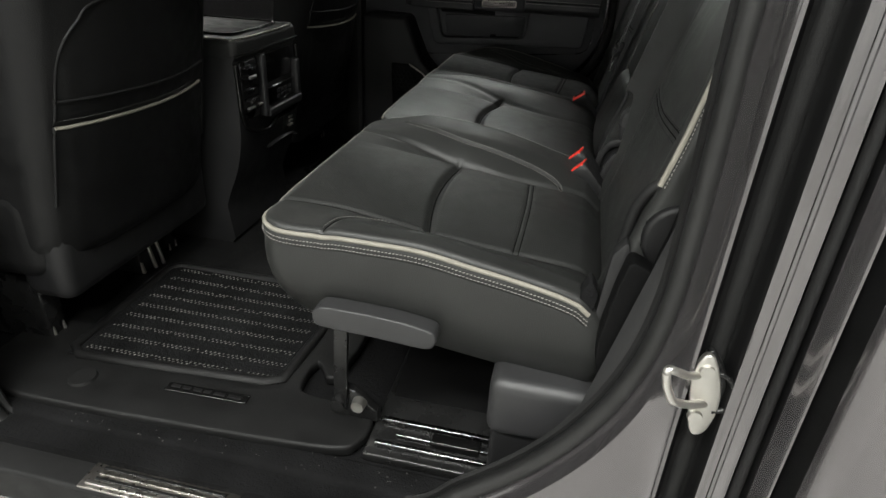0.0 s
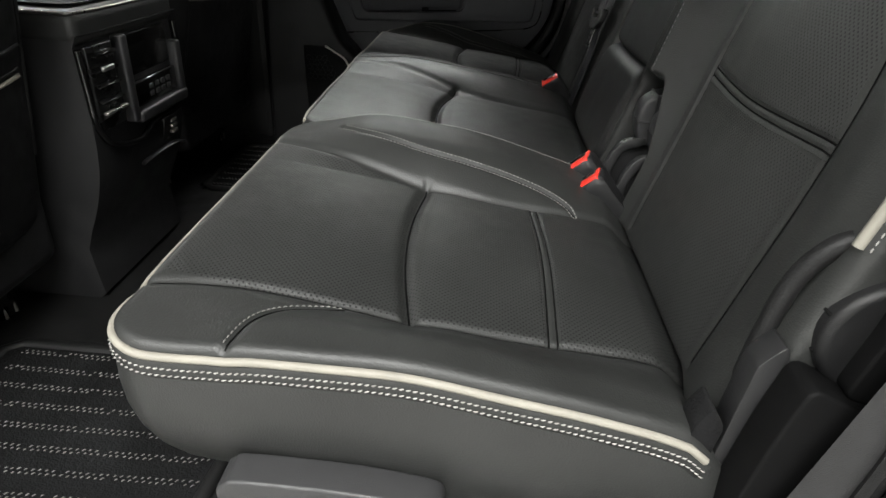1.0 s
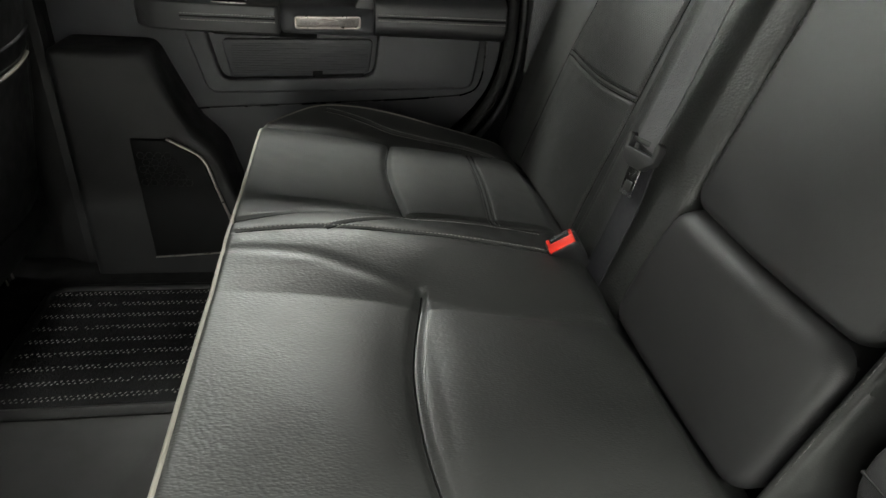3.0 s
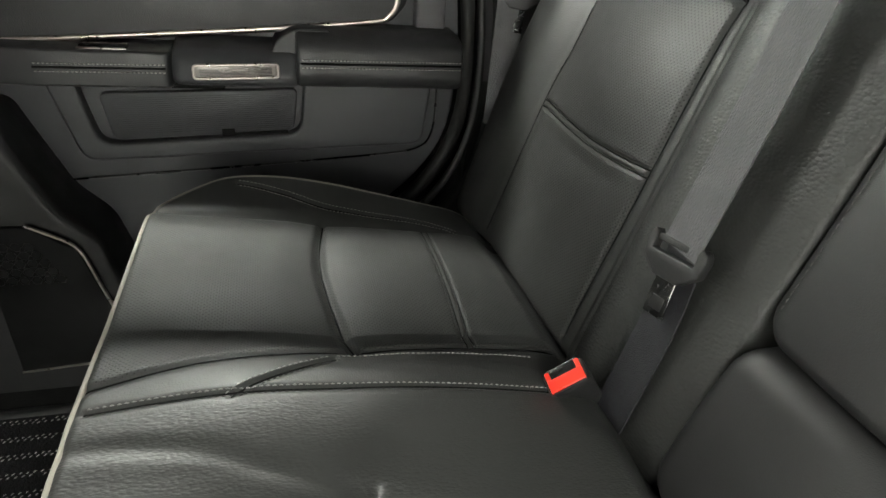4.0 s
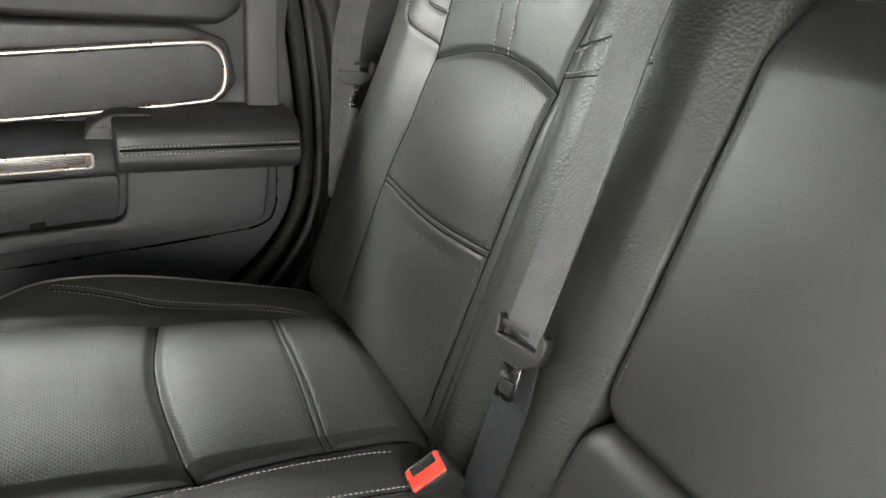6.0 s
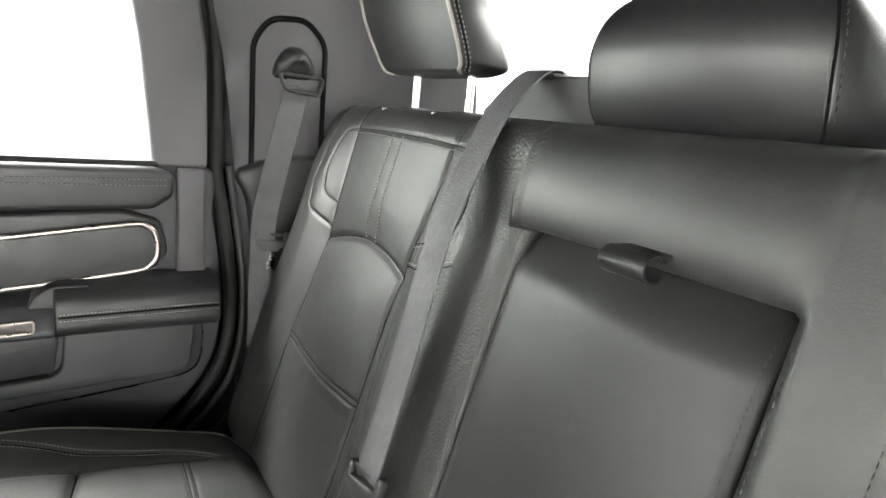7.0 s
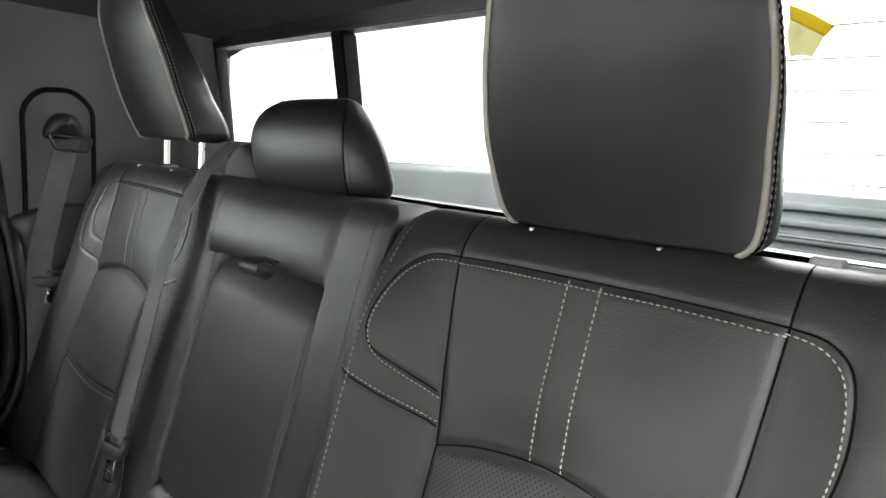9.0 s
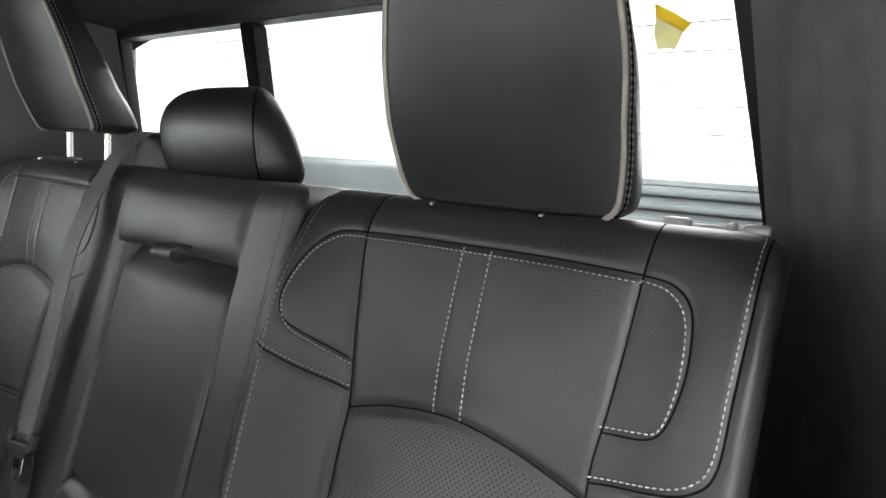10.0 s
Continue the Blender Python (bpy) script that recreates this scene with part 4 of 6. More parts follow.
# pull loop
loop_x, loop_z = back_x(0.82) - 0.030, 0.824
band = [(loop_x + r * math.cos(q), loop_z + r * 0.85 * math.sin(q)) for r, qs in ((0.0135, np.linspace(-2.6, 2.6, 20)), (0.0115, np.linspace(2.6, -2.6, 20))) for q in qs]
band = [(2 * loop_x - a, b) for a, b in band]
part("pull_loop", prism_bm(band, "y", 1.796, 1.842, 0), smooth_leather, armrest, "black leather pull loop")
part("pull_tab", box_bm(loop_x + 0.004, loop_x + 0.04, 1.797, 1.841, 0.832, 0.8355, 0.001), smooth_leather, armrest)


# ---- headrests ----
def headrest_shell(levels, center, crown):
    """Rings from the bottom to the top: each level is height, front x, front half width, rear x, rear half width."""
    rows = smooth_line(levels, 4)
    verts, rings, edges = [], [], []
    for z, xf, hf, xr, hr in rows:
        half = [(xf - crown * hf / 0.12 * (1 - u * u), hf * u) for u in np.linspace(0, 0.97, 12)]
        half.append((xf + 0.0006, hf))
        edges.append(len(half) - 1)
        r = min(0.016, 0.45 * (xr - xf))
        for v in np.linspace(0.08, 1, 12):
            half.append((xf + (xr - r - xf) * v, hf + (hr - hf) * v + 0.0035 * math.sin(math.pi * v) * hf / 0.12))
        for q in np.linspace(0.3, math.pi / 2, 5):
            half.append((xr - r + r * math.sin(q), hr - r + r * math.cos(q)))
        half += [(xr + 0.003 * (1 - u * u), (hr - r) * u) for u in (0.75, 0.5, 0.25, 0.0)]
        rings.append([(x, center(z) - y, z) for x, y in half] + [(x, center(z) + y, z) for x, y in half[-2:0:-1]])
    m = len(rings[0])
    for ring in rings:
        verts += ring
    faces = [(i * m + j, (i + 1) * m + j, (i + 1) * m + (j + 1) % m, i * m + (j + 1) % m) for i in range(len(rings) - 1) for j in range(m)]
    k = len(rings) - 1
    faces += [tuple(range(m)), tuple(k * m + j for j in range(m))[::-1]]
    e = edges[0]
    near = [[Vector(r[e + o]) for r in rings] for o in range(12)]
    far = [[Vector(r[m - e - o]) for r in rings] for o in range(12)]
    return verts, faces, near, far


def along(strips, d, out):
    """A line on the side panel, at a distance behind its front edge."""
    line = []
    for i in range(3, len(strips[0]) - 6):
        left = d
        for a, b in zip(strips, strips[1:]):
            step = (b[i] - a[i]).length
            if step >= left:
                line.append(a[i].lerp(b[i], left / step) + Vector((0, out * 0.0008, 0)))
                break
            left -= step
    return line


def headrest(parent, levels, center, crown, posts, piped=True):
    verts, faces, near, far = headrest_shell(levels, center, crown)
    hr = put_mesh("headrest", verts, faces, headrest_leather, parent, "black leather headrest" + (" with cream piping" if piped else " without piping"))
    for strips, sgn in ((near, -1), (far, 1)):
        if piped:
            tube("piping", [p + Vector((-0.001, sgn * 0.001, 0)) for p in strips[0][1:-2]], 0.0027, piping_dull, hr, "muted cream leather piping", n=8)
            tube("seam", along(strips, 0.0115, sgn), 0.0010, seam_black, hr, n=6)
            for d in (0.0082, 0.0148):
                stitches("stitching", [along(strips, d, sgn)], thread_mid, hr, 0.0040, 0.0026, 0.0008, 0.0008, normal=(0, sgn, 0))
        else:
            tube("seam", [p + Vector((0.0005, sgn * 0.0002, 0)) for p in strips[0][1:-3]], 0.0013, seam_black, hr, n=6)
            stitches("stitching", [along(strips, 0.006, sgn)], thread_black, hr, 0.0045, 0.0026, 0.001, 0.0008, normal=(0, sgn, 0))
    z0 = levels[0][0]
    for y in posts:
        bmp = bmesh.new()
        ztop = z0 + 0.03
        bmesh.ops.create_cone(bmp, cap_ends=True, segments=14, radius1=0.006, radius2=0.006, depth=ztop - 0.90, matrix=Matrix.Translation((0.967, y, (ztop + 0.90) / 2)))
        part("post", bmp, chrome, hr, "bright chrome post")
        guide = part("guide", box_bm(0.945, 0.985, y - 0.017, y + 0.017, 0.905, 0.931, 0.004), plastic, parent, "black plastic headrest guide")
        # chrome chip ahead of the guide, stands in for its glint
        part("button", box_bm(0.913, 0.924, y + 0.010, y + 0.0145, 0.9210, 0.9265, 0.0015), chrome, guide, "chrome chip in place of a glint on the guide")
    return hr


# rise over the base, half width, depth
HEAD_FORM = [(-0.003, 0.096, 0.042), (0.001, 0.107, 0.060), (0.007, 0.1145, 0.070), (0.018, 0.1200, 0.073), (0.045, 0.1250, 0.072), (0.080, 0.1275, 0.066), (0.130, 0.1265, 0.060),
         (0.180, 0.1190, 0.052), (0.220, 0.1090, 0.046), (0.255, 0.0940, 0.038), (0.275, 0.0760, 0.026), (0.282, 0.0560, 0.012)]


def outer_levels(z0, x0, lean, wide, deep=1.0):
    rows = []
    for d, w, t in HEAD_FORM:
        x = x0 - lean * max(d, 0) + (0.012 if d < 0 else 0.0) + 0.45 * max(0, d - 0.24)
        rows.append((z0 + d, x, w * wide, x + t * deep, w * wide * (1.0 - 0.22 * max(d, 0))))
    return rows


headrest(seat_a, outer_levels(0.927, 0.925, 0.29, 1.0), lambda z: 1.361 + 0.06 * min(max(z - 0.927, 0), 0.08) - 0.04 * max(z - 1.007, 0), 0.010, (1.300, 1.428))
headrest(seat_b, outer_levels(0.984, 0.927, 0.32, 1.02, 1.25), lambda z: 2.340 + 0.26 * min(max(z - 0.984, 0), 0.08), 0.010, (2.257, 2.417))
MIDDLE = [(0.917, 0.940, 0.094, 0.970, 0.112), (0.920, 0.931, 0.103, 0.979, 0.126), (0.928, 0.924, 0.109, 0.985, 0.135), (0.945, 0.915, 0.113, 0.986, 0.139), (0.970, 0.909, 0.114, 0.979, 0.136),
          (0.995, 0.907, 0.113, 0.973, 0.129), (1.020, 0.911, 0.107, 0.967, 0.117), (1.038, 0.921, 0.097, 0.963, 0.101), (1.050, 0.935, 0.082, 0.961, 0.084), (1.056, 0.946, 0.064, 0.957, 0.065)]
headrest(seat_b, MIDDLE, lambda z: 1.850, 0.008, (), piped=False)


# ---- cab sides ----
slab("wall_far", -1.5, 1.3, 2.80, 2.84, -0.09, 0.775, paint, "outer steel side of the cab, far from the camera", "wall")
slab("wall_far_pillar", 0.70, 1.3, 2.80, 2.84, 0.775, 1.36, paint, "outer steel of the rear cab corner", "wall")
part("trim_filler", prism_bm([(0.60, 1.30), (0.66, 1.15), (0.685, 1.0), (0.69, 0.78), (0.80, 0.78), (0.80, 1.30)], "y", 2.752, 2.80, 0.002), liner)["kind"] = "structure"
slab("wall_far_roof_rail", -1.5, 0.70, 2.74, 2.80, 1.205, 1.36, liner, "lined roof rail above the far doors", "wall")
slab("wall_near_front", -1.5, -0.36, 0.88, 0.93, -0.09, 0.75, door_skin, "closed front door of the cab, dark inside", "wall")
slab("wall_near_roof_rail", -1.5, 1.2, 0.90, 0.985, 1.25, 1.36, liner, "lined roof rail above the near doors", "wall")
slab("wall_near_pillar", -0.46, -0.34, 0.90, 1.03, -0.09, 1.30, plastic, "black trimmed pillar between the near doors", "wall", 0.02)
slab("wall_far_pillar_front", -0.44, -0.16, 2.66, 2.79, -0.09, 1.28, dull_plastic, "black trimmed pillar between the far doors", "wall", 0.02)
slab("wall_near_quarter", 0.93, 1.3, 0.87, 0.93, -0.09, 1.36, liner, "inner lining of the rear cab corner", "wall")

OPENING = smooth_line([(-0.16, -0.062), (0.15, -0.062), (0.47, -0.045), (0.580, 0.035), (0.665, 0.115), (0.730, 0.205), (0.771, 0.30), (0.790, 0.40), (0.793, 0.52), (0.791, 0.66), (0.787, 0.80), (0.765, 0.95),
                       (0.715, 1.10), (0.655, 1.20), (0.56, 1.245), (0.20, 1.262), (-0.12, 1.255), (-0.245, 1.22), (-0.275, 1.10), (-0.28, 0.70), (-0.275, 0.20), (-0.262, 0.03), (-0.235, -0.040)], 5, closed=True)


def offset_line(line, d):
    out = []
    n = len(line)
    for i in range(n):
        a, b = line[i - 1], line[(i + 1) % n]
        tx, tz = b[0] - a[0], b[1] - a[1]
        L = math.hypot(tx, tz)
        out.append((line[i][0] + d * tz / L, line[i][1] - d * tx / L))
    return out


truck = thing("truck_body", "dark grey metallic truck body round the open rear doorway", "truck body", (0.5, 0.9, -0.9))
# a squarer line, low at the rear: the outer folds of the jamb run straight down
OUTER = smooth_line([(-0.20, -0.30), (0.15, -0.31), (0.60, -0.31), (0.74, -0.22), (0.782, -0.05), (0.788, 0.12), (0.788, 0.28), (0.788, 0.40), (0.788, 0.52), (0.788, 0.66), (0.787, 0.80), (0.768, 0.95),
                     (0.718, 1.10), (0.655, 1.20), (0.56, 1.245), (0.20, 1.262), (-0.15, 1.255), (-0.30, 1.22), (-0.335, 1.10), (-0.335, 0.70), (-0.335, 0.20), (-0.33, -0.10), (-0.30, -0.27)], 5, closed=True)
# rings of the jamb: base line, distance out, y, 1 for black rubber lining
RINGS = [(0, -0.006, 0.986, 0), (0, 0.006, 0.974, 0), (0, 0.011, 0.958, 0), (0, 0.014, 0.943, 0), (1, 0.018, 0.930, 0), (1, 0.023, 0.923, 0), (1, 0.027, 0.923, 1), (1, 0.030, 0.932, 1), (1, 0.036, 0.940, 1), (1, 0.058, 0.940, 1), (1, 0.063, 0.934, 1),
         (1, 0.066, 0.925, 1), (1, 0.069, 0.920, 0), (1, 0.073, 0.918, 0), (1, 0.080, 0.913, 0), (1, 0.087, 0.903, 0), (1, 0.091, 0.901, 1), (1, 0.095, 0.910, 1), (1, 0.103, 0.909, 1), (1, 0.107, 0.897, 1), (1, 0.109, 0.892, 0),
         (1, 0.113, 0.886, 0), (1, 0.117, 0.872, 0), (1, 0.119, 0.870, 1), (1, 0.122, 0.876, 1), (1, 0.125, 0.862, 1), (1, 0.128, 0.846, 0), (1, 0.134, 0.834, 0), (1, 0.15, 0.818, 0), (1, 0.18, 0.806, 0), (1, 0.26, 0.798, 0), (1, 0.5, 0.795, 0)]
verts, faces, index = [], [], []
nr = len(OPENING)
for base, d, y, _ in RINGS:
    for x, z in offset_line(OUTER if base else OPENING, d):
        verts.append((max(x, -0.9), y, min(max(z, -0.75), 1.42)))
for i in range(len(RINGS) - 1):
    for j in range(nr):
        k = (j + 1) % nr
        faces.append((i * nr + j, i * nr + k, (i + 1) * nr + k, (i + 1) * nr + j))
        index.append(RINGS[i][3])
put_mesh("jamb", verts, faces, [paint, matt_black], truck, "glossy dark grey painted door jamb", index=index)
tube("door_seal", [(x, 0.982, z) for x, z in offset_line(OPENING, 0.0)], 0.012, seal_rubber, truck, "dark grey rubber door seal", n=10, closed=True, r2=0.015, up=(0, 1, 0))
tube("seal_lip", [(x, 1.000, z) for x, z in offset_line(OPENING, -0.010)], 0.0060, rubber, truck, n=6, closed=True, up=(0, 1, 0))
half = [(x, z) for x, z in OUTER if x > 0.60 and z > -0.25]
tube("weather_strip", [(x, 0.946, z) for x, z in offset_line(half, 0.050)][1:-1], 0.0115, rubber, truck, "black weather strip in its channel", n=10, r2=0.010, up=(0, 1, 0))
tube("weather_strip", [(x, 0.901, z) for x, z in offset_line(half, 0.099)][1:-1], 0.0055, rubber, truck, "black weather strip in its channel", n=10, r2=0.008, up=(0, 1, 0))
tube("fold", [(x, 0.912, z) for x, z in offset_line(half, 0.080)][1:-1], 0.0032, paint, truck, n=8, up=(0, 1, 0))

# striker on the jamb
striker = thing("door_striker", "zinc steel door striker loop bolted to the jamb", "latch", (0.835, 0.935, 0.33))
plate_out = smooth_line([(0.817, 0.372), (0.824, 0.384), (0.834, 0.378), (0.846, 0.346), (0.850, 0.315), (0.846, 0.288), (0.838, 0.277), (0.828, 0.282), (0.820, 0.318), (0.815, 0.350)], 4, True)
part("plate", prism_bm(plate_out, "y", 0.920, 0.929, 0.002), zinc, striker)
part("backing", prism_bm(smooth_line([(0.826, 0.380), (0.842, 0.372), (0.856, 0.340), (0.858, 0.305), (0.848, 0.280), (0.832, 0.288)], 4, True), "y", 0.929, 0.944, 0.003), steel_black, striker)
tube("loop", smooth_line([(0.826, 0.930, 0.352), (0.806, 0.905, 0.366), (0.790, 0.888, 0.381), (0.780, 0.884, 0.384), (0.782, 0.884, 0.368), (0.790, 0.885, 0.350), (0.798, 0.889, 0.342), (0.818, 0.905, 0.330), (0.842, 0.930, 0.316)], 6), 0.0045, zinc, striker)
for x, z in ((0.827, 0.365), (0.829, 0.303)):
    bs = bmesh.new()
    bmesh.ops.create_cone(bs, cap_ends=True, segments=12, radius1=0.0085, radius2=0.0075, depth=0.005, matrix=Matrix.Translation((x, 0.9185, z)) @ pose(0, 0, 0, 90))
    part("bolt", bs, zinc, striker)
tube("rod", smooth_line([(0.838, 0.924, 0.362), (0.852, 0.922, 0.357), (0.862, 0.924, 0.338), (0.860, 0.924, 0.318), (0.844, 0.922, 0.312)], 4), 0.0030, steel_black, striker)

# sill and its tread plate
sill = tagged(part("sill", box_bm(-0.34, 0.57, 0.90, 1.02, -0.12, -0.048, 0.008, 3), rubber), "black moulded door sill", "sill", kind="structure")
tread = thing("tread_plate", "brushed steel tread plate with raised ribs on the sill", "sill plate", (0.11, 0.93, -0.046))
part("plate", box_bm(-0.025, 0.232, 0.902, 0.966, -0.0485, -0.044, 0.002), brushed, tread)
part("frame", prism_bm([(-0.015, 0.909), (0.222, 0.909), (0.222, 0.914), (-0.015, 0.914)], "z", -0.0445, -0.041, 0.001), chrome, tread)
for i in range(4):
    y = 0.919 + i * 0.0105
    part("rib", box_bm(-0.005, 0.212, y, y + 0.006, -0.0448, -0.0415, 0.0014), brushed if i % 2 else steel_black, tread)

# ---- floor mat ----
mat = thing("floor_mat", "black moulded rubber floor liner with carpet panels and flecked rows", "floor mat", (0.0, 1.6, -0.03))
part("base", prism_bm(smooth_line([(-0.37, 1.10), (-0.30, 1.035), (-0.19, 1.020), (0.10, 1.030), (0.34, 1.046), (0.385, 1.075), (0.392, 1.12), (0.365, 1.150), (0.26, 1.158), (0.235, 1.180), (0.238, 1.25), (0.30, 1.30), (0.30, 2.42), (0.24, 2.50), (0.24, 2.60), (-0.10, 2.62), (-0.37, 2.56)], 4, True), "z", -0.028, -0.006, 0.006, 3), mat_rubber, mat)
for pnl in ([(-0.232, 1.137), (0.194, 1.166), (0.206, 1.34), (0.19, 1.50), (-0.245, 1.498)], [(-0.20, 2.18), (0.19, 2.18), (0.205, 2.36), (0.19, 2.53), (-0.20, 2.53)]):
    lp = smooth_line(pnl, 5, True)
    rim_l = [(x, y, -0.003) for x, y in pnl]
    q = []
    for i in range(len(pnl)):
        a, b = Vector((*pnl[i], -0.003)), Vector((*pnl[(i + 1) % len(pnl)], -0.003))
        q += [tuple(a.lerp(b, t)) for t in (0.06, 0.35, 0.65, 0.94)]
    tube("rim", q, 0.011, mat_rubber, mat, n=8, closed=True, r2=0.008)
    part("carpet_inset", prism_bm(pnl, "z", -0.0065, -0.002, 0), carpet, mat, "ribbed black carpet inset")
    verts, faces = [], []
    y0, y1 = pnl[0][1], pnl[-1][1]
    rows = 9
    for r in range(rows):
        yy = y0 + 0.022 + (y1 - y0 - 0.03) * r / (rows - 0.5)
        tube("ridge", [(-0.215, yy, -0.003), (0.185, yy + 0.012 * (1 - r / 8), -0.003)], 0.012, carpet, mat, n=6, r2=0.0016)
        for s in range(43):
            for o, lean in ((0.0, 1.0), (0.0062, 1.0)):
                if random.random() < 0.06:
                    continue
                x = -0.206 + 0.0092 * s + 0.0046 * (o > 0) + random.uniform(-0.0006, 0.0006)
                y = yy + 0.012 * (1 - r / 8) * (x + 0.21) / 0.4 + o + random.uniform(-0.0006, 0.0006)
                k = len(verts)
                w, l, z = 0.0008, random.uniform(0.0013, 0.0020), 0.0
                dx = l * 0.8 * lean
                verts += [(x - dx - w, y - l, z), (x - dx + w, y - l, z), (x + dx + w, y + l, z), (x + dx - w, y + l, z), (x - dx * 0.5, y - l * 0.5, z + 0.0018), (x + dx * 0.5, y + l * 0.5, z + 0.0018)]
                faces += [(k, k + 1, k + 4), (k + 1, k + 2, k + 5, k + 4), (k + 2, k + 3, k + 5), (k + 3, k, k + 4, k + 5)]
    tagged(put_mesh("yarn", verts, faces, yarn, mat, "pale flecks of yarn in rows"), kind="stuff")
badge = part("badge", box_bm(0.003, 0.162, 1.098, 1.120, -0.007, -0.003, 0.002, turn=(0, 0, 2)), gloss, mat, "embossed black badge with worn lettering")
for i, (a, b) in enumerate(((0.012, 0.030), (0.034, 0.050), (0.056, 0.072), (0.076, 0.090), (0.097, 0.118), (0.124, 0.150))):
    part("letter_bar", box_bm(a, b, 1.105, 1.113, -0.0035, -0.0018, 0.0006), mat_rubber, badge)
cap = bmesh.new()
bmesh.ops.create_cone(cap, cap_ends=True, segments=24, radius1=0.026, radius2=0.023, depth=0.006, matrix=Matrix.Translation((-0.155, 1.085, -0.004)))
part("fastener", cap, rubber, mat, "round rubber fastener")

# seat runner ends under the front seat
runner = thing("seat_runner", "black seat runner with bright steel edges on the floor", "seat rail", (-0.285, 1.47, -0.006))
for x, y, h in ((-0.291, 1.441, 0.050), (-0.283, 1.472, 0.062), (-0.280, 1.497, 0.066)):
    part("edge", box_bm(x - 0.003, x + 0.004, y - 0.004, y + 0.004, -0.006, h, 0.0015, turn=(0, -12, 0)), zinc, runner)
part("block", box_bm(-0.36, -0.287, 1.435, 1.505, -0.006, 0.05, 0.006, 3), plastic, runner)

# kick panel of carpet beside the sill
tagged(part("kick_panel", box_bm(-0.30, 0.60, 0.995, 1.05, -0.085, -0.02, 0.012, 3), carpet), "black carpeted edge beside the sill", "trim", kind="structure")

crumbs_v, crumbs_f = [], []
for i in range(70):
    cx, cy, cr = random.uniform(-0.12, 0.50), random.uniform(0.998, 1.045), random.uniform(0.0006, 0.0016)
    k = len(crumbs_v)
    crumbs_v += [(cx - cr, cy - cr, -0.0205), (cx + cr, cy - cr * 0.6, -0.0205), (cx + cr * 0.3, cy + cr, -0.0205), (cx, cy, -0.0205 + cr * 1.4)]
    crumbs_f += [(k, k + 1, k + 3), (k + 1, k + 2, k + 3), (k + 2, k, k + 3), (k, k + 2, k + 1)]
tagged(put_mesh("carpet_crumbs", crumbs_v, crumbs_f, yarn, smooth=False), "pale crumbs of dirt on the black carpet edge", "dirt", kind="stuff")

# ---- under the near seat ----
strut = thing("seat_strut", "black steel support strut under the tipped seat", "strut", (0.338, 1.12, -0.01))
part("bar", box_bm(0.328, 0.352, 1.112, 1.120, 0.02, 0.225, 0.002, turn=(0, 2, 0)), steel_black, strut)
part("foot", prism_bm([(0.312, -0.01), (0.40, -0.01), (0.40, 0.012), (0.36, 0.05), (0.33, 0.055), (0.312, 0.02)], "y", 1.125, 1.145, 0.003), steel_black, strut)
for x, z in ((0.334, 0.03), (0.37, 0.035)):
    bs = bmesh.new()
    bmesh.ops.create_cone(bs, cap_ends=True, segments=14, radius1=0.013, radius2=0.011, depth=0.016, matrix=Matrix.Translation((x, 1.112, z)) @ pose(0, 0, 0, 90))
    part("bolt", bs, zinc if x > 0.35 else steel_black, strut)

tray = thing("storage_tray", "glossy black pressed steel tray under the rear seat", "tray", (0.55, 1.3, -0.03))
part("floor_plate", box_bm(0.395, 0.74, 1.055, 2.55, -0.03, -0.012, 0.004), steel_black, tray)
# ribs in bright metal imitate doorway reflections on the black tray
for y0, y1, z in ((1.072, 1.080, 0.0), (1.125, 1.135, 0.002), (1.100, 1.106, -0.004)):
    part("rib", box_bm(0.44 if z < 0 else 0.41, 0.60, y0, y1, -0.014, z, 0.003), blade_steel, tray, "tray rib in bright steel, for reflections on black paint")
part("step", box_bm(0.50, 0.585, 1.092, 1.118, -0.014, 0.004, 0.004), gloss, tray)
# added black sheet, stands in for the dark opening above the tray
part("lid", box_bm(0.405, 0.60, 1.145, 1.60, -0.012, 0.03, 0.006, turn=(14, 0, 0)), matt_black, tray, "tilted matt black sheet in place of the dark opening")
box = thing("storage_box", "black plastic storage box behind the tray", "storage box", (0.68, 1.3, -0.03))
part("shell", box_bm(0.60, 0.775, 1.062, 2.55, -0.03, 0.10, 0.010, 4), plastic, box)
part("lip", box_bm(0.592, 0.775, 1.050, 2.55, 0.085, 0.190, 0.020, 5), lever_grey, box, "rounded charcoal lid")

lever = part("release_lever", prism_bm(smooth_line([(0.329, 0.262), (0.336, 0.270), (0.352, 0.275), (0.44, 0.273), (0.498, 0.265), (0.512, 0.256), (0.510, 0.240), (0.494, 0.232), (0.43, 0.236), (0.345, 0.240), (0.331, 0.247)], 3, True), "y", 1.040, 1.072, 0.011, 5), lever_grey, seat_a, "grey plastic release lever")
part("grip_slot", prism_bm([(0.345, 0.240), (0.49, 0.236), (0.485, 0.228), (0.35, 0.232)], "y", 1.052, 1.072, 0.002), plastic, lever)

# ---- hinge covers beside the seats ----
near_hinge = thing("hinge_cover", "black plastic recliner cover at the seat's outer corner", "seat hinge", (0.76, 1.07, 0.19), "hinge covers")
lower = [(0.746, 0.418), (0.736, 0.368), (0.727, 0.300), (0.728, 0.262), (0.740, 0.226), (0.770, 0.205), (0.90, 0.200), (0.90, 0.385), (0.790, 0.398)]
part("lower_shell", prism_bm(rounded(lower, 0.012), "y", 1.040, 1.076, 0.003, 3), matt_black, near_hinge)
upper = [(0.775, 0.402), (0.784, 0.445), (0.793, 0.497), (0.812, 0.530), (0.90, 0.540), (0.90, 0.392), (0.80, 0.398)]
